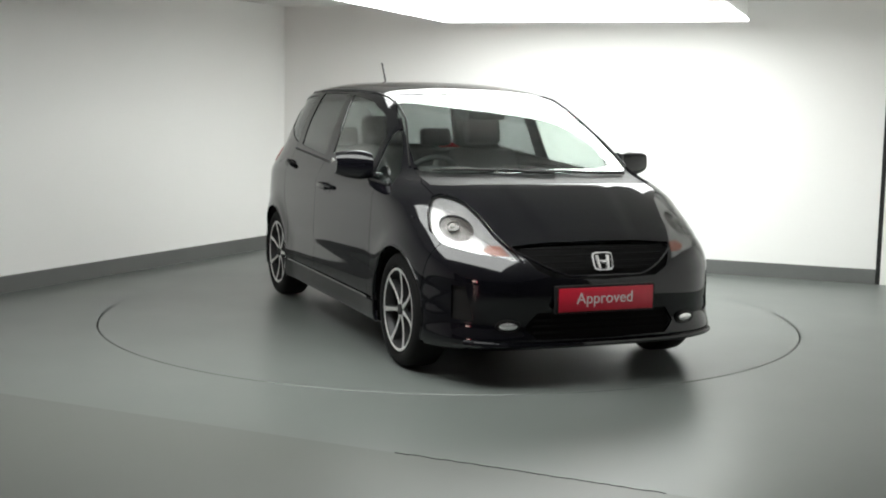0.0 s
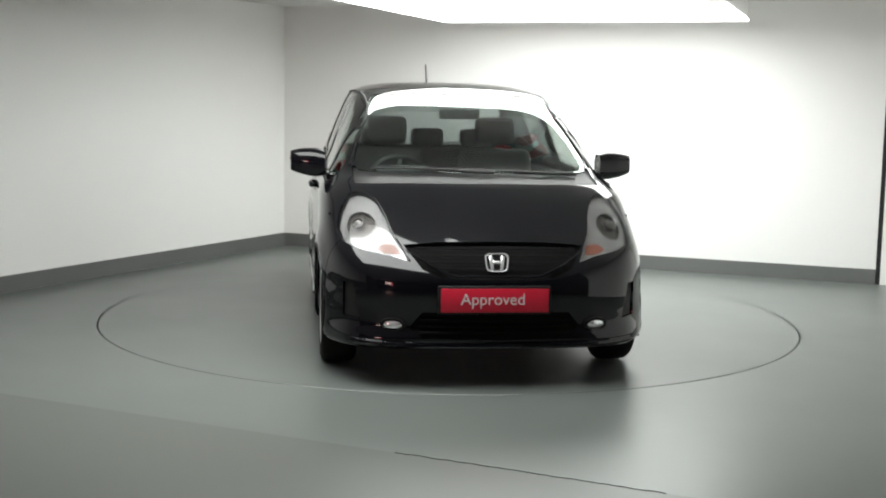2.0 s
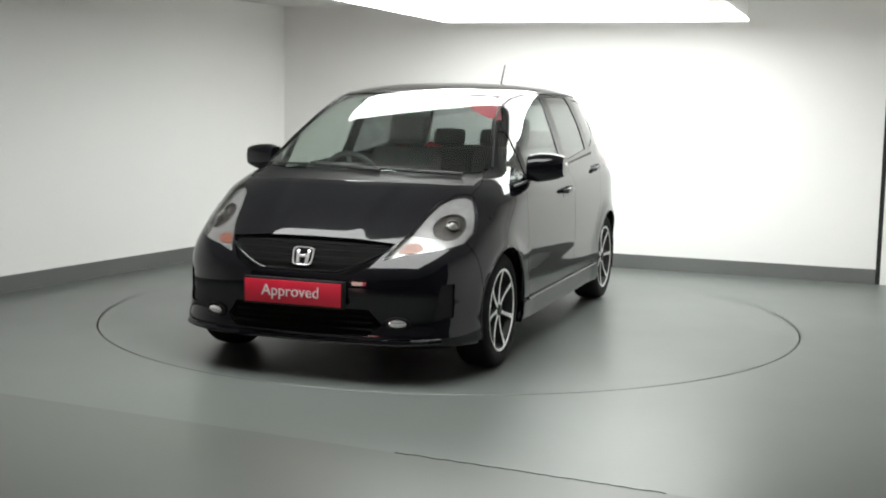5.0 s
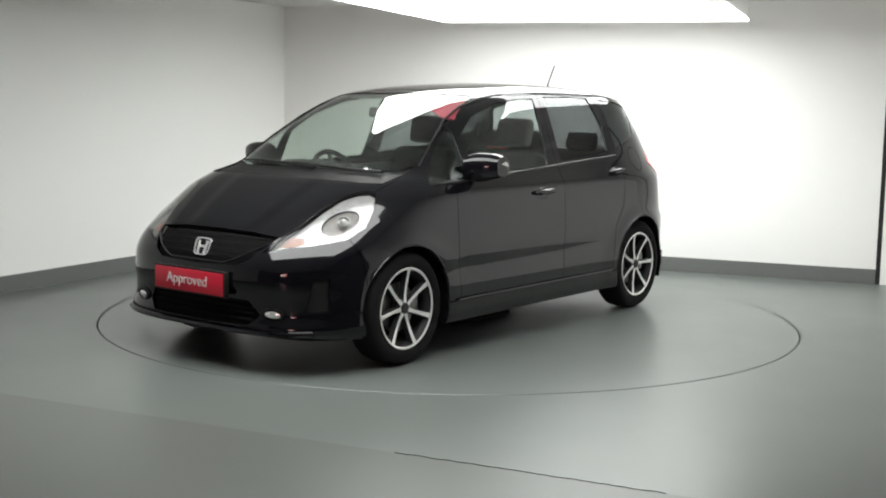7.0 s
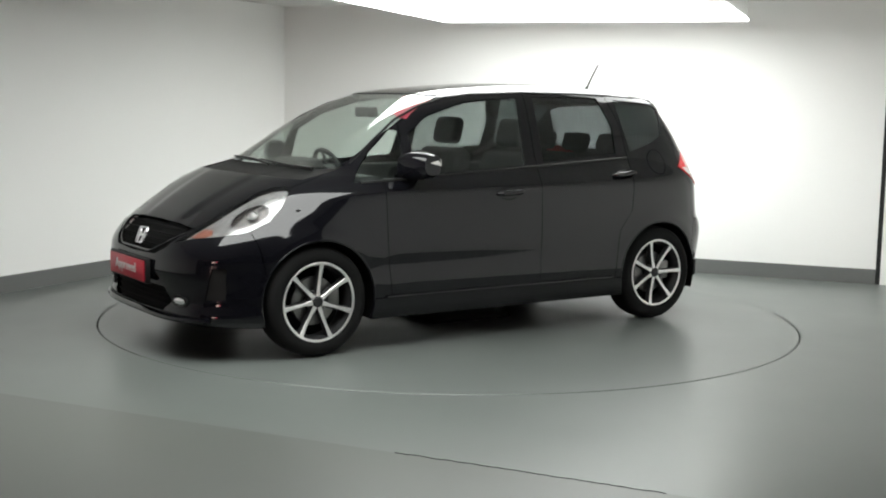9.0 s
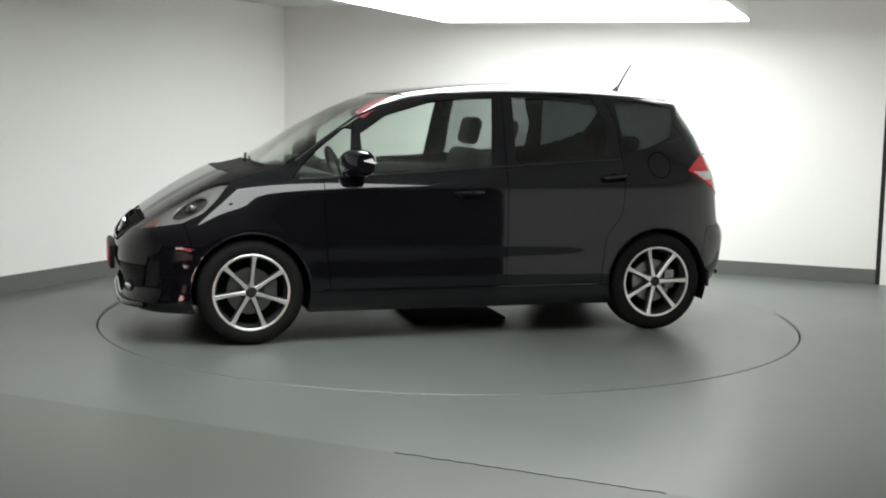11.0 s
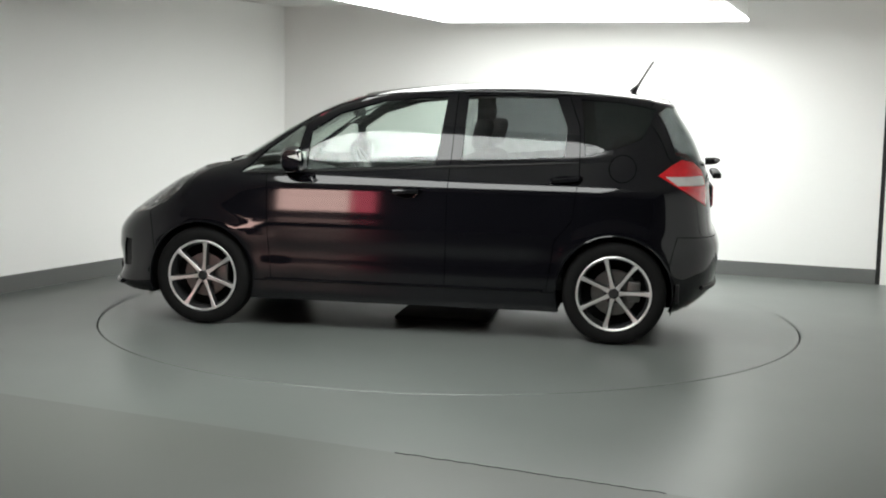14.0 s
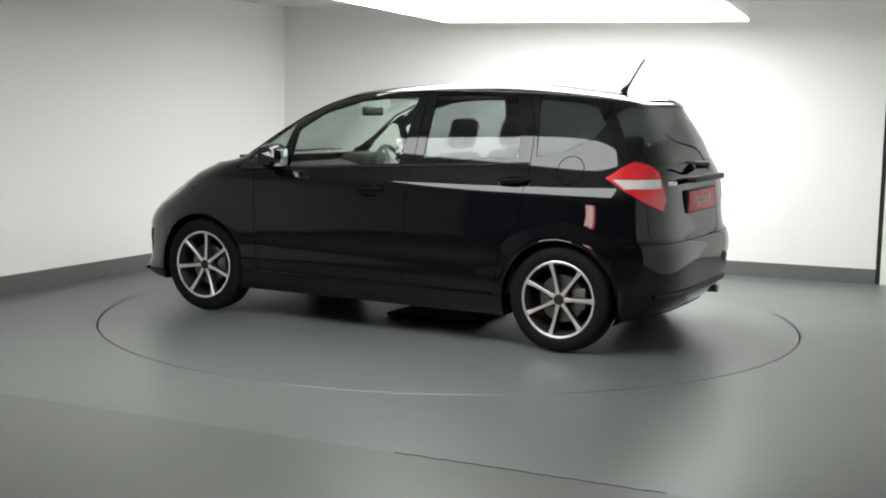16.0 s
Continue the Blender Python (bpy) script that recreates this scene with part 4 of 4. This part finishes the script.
def interior(car):
    seat(car, 0.02, 0.36)
    seat(car, 0.02, -0.36)
    s = new("rear_seat", None)
    s.parent = car
    s.matrix_basis = pose(-0.82, 0, 0.262)
    bm = bmesh.new()
    box(bm, -0.2, 0.28, -0.60, 0.60, 0.0, 0.32, 0.05, segs=3)
    part("cushion", bm, M_SEAT, s, smooth=60)
    bm = bmesh.new()
    box(bm, -0.06, 0.06, -0.60, 0.60, 0.0, 0.56, 0.05, m=pose(-0.22, 0, 0.26, 0, -20, 0), segs=3)
    part("backrest", bm, M_SEAT, s, smooth=60)
    for y in (-0.36, 0.0, 0.36):
        bm = bmesh.new()
        box(bm, -0.04, 0.04, -0.12, 0.12, 0.57, 0.70, 0.035, m=pose(-0.22, y, 0.26, 0, -18, 0), segs=3)
        part("headrest", bm, M_SEAT, s, smooth=60)
    # dashboard with a deep shelf, its binnacle and the wheel
    d = new("dashboard", None)
    d.parent = car
    bm = bmesh.new()
    prof = [(1.08, 0.94), (0.95, 0.965), (0.80, 0.965), (0.70, 0.94), (0.64, 0.86), (0.66, 0.70), (0.74, 0.55), (1.06, 0.50)]
    rows = []
    for k in range(13):
        y = -0.70 + 1.40 * k / 12
        cut = 0.12 * (abs(y) / 0.70) ** 4
        rows.append([bm.verts.new((min(x, 1.08 - cut * 1.6) , y, z)) for x, z in prof])
    for a, b in zip(rows, rows[1:]):
        for j in range(8):
            bm.faces.new((a[j], a[(j + 1) % 8], b[(j + 1) % 8], b[j]))
    bm.faces.new(rows[0])
    bm.faces.new(rows[-1])
    bmesh.ops.recalc_face_normals(bm, faces=bm.faces)
    part("dash_top", bm, M_DASH, d, smooth=50)
    bm = bmesh.new()
    box(bm, 0.66, 0.86, -0.52, -0.20, 0.93, 1.02, 0.03, segs=3)
    part("instrument_hood", bm, M_DASH, d, smooth=60)
    w = new("steering_wheel", None)
    w.parent = car
    w.matrix_basis = pose(0.52, -0.36, 0.90, 0, -68, 0)
    bm = bmesh.new()
    tube(bm, [(0.18 * math.cos(2 * math.pi * k / 32), 0.18 * math.sin(2 * math.pi * k / 32), 0) for k in range(33)], 0.016, 8)
    part("wheel_rim", bm, M_DASH, w, smooth=60)
    bm = bmesh.new()
    dish(bm, [(0.085, -0.03), (0.08, 0.02), (0.05, 0.035)], 20)
    part("wheel_boss", bm, M_GREY, w)
    for a in (0, 180, 90):
        bm = bmesh.new()
        box(bm, 0.06, 0.175, -0.014, 0.014, -0.008, 0.008, 0.004)
        part("wheel_arm", bm, M_GREY, w, m=pose(0, 0, 0, 0, 0, a + 90 if a == 90 else a + 90 - 90))
    bm = bmesh.new()
    box(bm, 0.46, 0.49, -0.12, 0.12, 1.285, 1.345, 0.012)
    part("interior_mirror", bm, M_DASH, car, "dark interior rear-view mirror")
    # door cards and load floor
    for side in (1, -1):
        bm = bmesh.new()
        box(bm, -0.95, 0.80, min(side * 0.70, side * 0.765), max(side * 0.70, side * 0.765), 0.30, 0.955, 0.02)
        part("door_card", bm, M_DASH, car, "dark inner door trim")
    bm = bmesh.new()
    box(bm, -1.72, -1.05, -0.52, 0.52, 0.60, 0.64, 0.01)
    part("parcel_shelf", bm, M_DASH, car, "dark load cover")


def build_car():
    car = new("car", None)
    tagged(car, "glossy black five-door hatchback with alloy wheels on the turntable", "car")
    g = build_skin()
    for name, polys in g.items():
        if name == "arch":
            continue
        if name in ("windscreen", "rear_window"):
            panel(name, polys, G_CLEAR if name == "windscreen" else G_REAR, car, 0.004, 0.001, -0.004, both=True, label="clear curved windscreen" if name == "windscreen" else "dark tinted tailgate window")
        elif name == "sticker":
            panel("sticker_glass", polys, G_CLEAR, car, 0.004, 0.0, -0.004)
            panel(name, polys, M_PINK, car, 0.002, 0.002, -0.010, label="red printed sticker strip on the windscreen corner")
            panel("windscreen_corner", polys, G_CLEAR, car, 0.004, 0.0, -0.004, mirror=True)
        elif name.endswith("glass") or name == "quarter_light":
            for mir in (False, True):
                panel(name, polys, G_DARKER if name == "rear_quarter_glass" else G_DARK if name.startswith("rear") else G_CLEAR, car, 0.004, 0.001, -0.005, mirror=mir, label="dark tinted side glass" if name.startswith("rear") else "clear side glass")
        elif name in ("lamp_bowl", "lamp_amber"):
            continue
        elif name == "headlight":
            for mir in (False, True):
                lamp = panel(name, polys + g["lamp_bowl"] + g["lamp_amber"], G_LENS, car, 0.004, 0.001, 0.002, mirror=mir, label="clear headlight over bright reflectors")
                panel("reflector", polys, M_LAMP, lamp, 0.004, 0.002, -0.026, mirror=mir, label="bright chromed lamp reflector")
                panel("bowl", g["lamp_bowl"], M_BOWL, lamp, 0.004, -0.002, -0.040, mirror=mir, label="brownish grey lamp bowl")
                panel("indicator", g["lamp_amber"], M_AMBER, lamp, 0.004, 0.001, -0.024, mirror=mir, label="amber indicator lens")
        elif name in ("tail_lens", "reverse_lens"):
            for mir in (False, True):
                panel(name, polys, M_TAILRED if name == "tail_lens" else M_TAILWHITE, car, 0.012, 0.0015, 0.004, mirror=mir, label="red tail lamp lens" if name == "tail_lens" else "clear reversing lamp lens")
        elif name in ("upper_grille", "lower_grille"):
            panel(name, polys, M_UNDER, car, 0.01, 0.0, -0.025, both=True, label="black plastic grille")
        elif name == "bumper_vent":
            for mir in (False, True):
                panel(name, polys, M_TRIM, car, 0.012, 0.0, -0.012, mirror=mir, label="matt black bumper vent")
        elif name == "fuel_flap":
            panel(name, polys, M_PAINT, car, 0.012, 0.003, label="round black fuel flap")
            panel("quarter_infill", polys, M_PAINT, car, 0.012, 0.0, mirror=True)
        elif name == "side_skirt":
            for mir in (False, True):
                panel(name, polys, M_PAINT, car, 0.02, 0.002, 0.007, mirror=mir)
        elif name == "cowl":
            panel(name, polys, M_TRIM, car, 0.01, 0.002, -0.012, both=True, label="black plastic cowl under the windscreen")
        elif name == "roof":
            panel(name, polys, M_PAINT, car, 0.012, 0.002, both=True)
            panel("headliner", polys, M_LINER, car, 0.008, 0.01, -0.03, both=True, label="pale grey headliner")
        elif name in CENTRE:
            panel(name, polys, M_PAINT, car, 0.012, 0.002, both=True)
        else:
            for mir in (False, True):
                panel(name, polys, M_PAINT, car, 0.012, 0.002, mirror=mir)
    # underbody and inner tub
    bm = bmesh.new()
    ol = outline(0.25)
    pts = [(x * 0.97, y * 0.93) for x, y in ol[::4]]
    pts = [(x, min(y, 0.60) if abs(abs(x) - 1.25) < 0.42 else y) for x, y in pts]
    full = pts + [(x, -y) for x, y in pts[::-1] if y > 1e-4]
    prism(bm, full[::-1], 0.20, 0.26)
    bmesh.ops.recalc_face_normals(bm, faces=bm.faces)
    part("underbody", bm, M_UNDER, car, "dark underbody", smooth=0)
    for x in (1.25, -1.25):
        for sy in (1, -1):
            bm = bmesh.new()
            r, n = 0.345, 24
            a0 = -20
            arc = [(x + r * math.cos(radians(a0 + (180 - 2 * a0) * k / n)), 0.303 + r * math.sin(radians(a0 + (180 - 2 * a0) * k / n))) for k in range(n + 1)]
            o = [bm.verts.new((ax, sy * 0.825, az)) for ax, az in arc]
            i = [bm.verts.new((ax, sy * 0.50, az)) for ax, az in arc]
            for k in range(n):
                bm.faces.new((o[k], o[k + 1], i[k + 1], i[k]))
            bm.faces.new(i)
            bmesh.ops.solidify(bm, geom=bm.faces[:], thickness=0.008)
            part("wheel_arch_liner", bm, M_UNDER, car, "matt black wheel arch liner")
            bm = bmesh.new()
            tube(bm, [(ax, sy * (side_y(ax, az) - 0.002), az) for ax, az in [(x + 0.338 * math.cos(radians(a)), 0.303 + 0.338 * math.sin(radians(a))) for a in range(-16, 197, 4)]], 0.006, 8)
            part("arch_lip", bm, M_PAINT, car)
            build_wheel(car, x, sy, -5 if x > 0 else 14)
    outer_details(car)
    interior(car)
    return car


def build_all():
    build_room()
    build_light()
    return build_turntable(), build_car()


turntable, car = build_all()
CAR_ON_TABLE = pose(0.148, -0.039, 0.0)


def heading(t):
    """The turntable's angle: it gathers speed in the first second and a half, then turns steadily."""
    rows = ((0.0, -67.42), (0.5, -70.02), (1.0, -73.71), (1.5, -78.05))
    if t >= 1.5:
        return -78.05 - 8.945 * (t - 1.5)
    for (t0, a0), (t1, a1) in zip(rows, rows[1:]):
        if t <= t1:
            return a0 + (a1 - a0) * (t - t0) / (t1 - t0)


def motions():
    steps = [0.5 * k for k in range(33)]
    walk(turntable, [(t, pose(0, 0, 0, 0, 0, heading(t))) for t in steps])
    walk(car, [(t, pose(0, 0, 0, 0, 0, heading(t)) @ CAR_ON_TABLE) for t in steps])


motions()
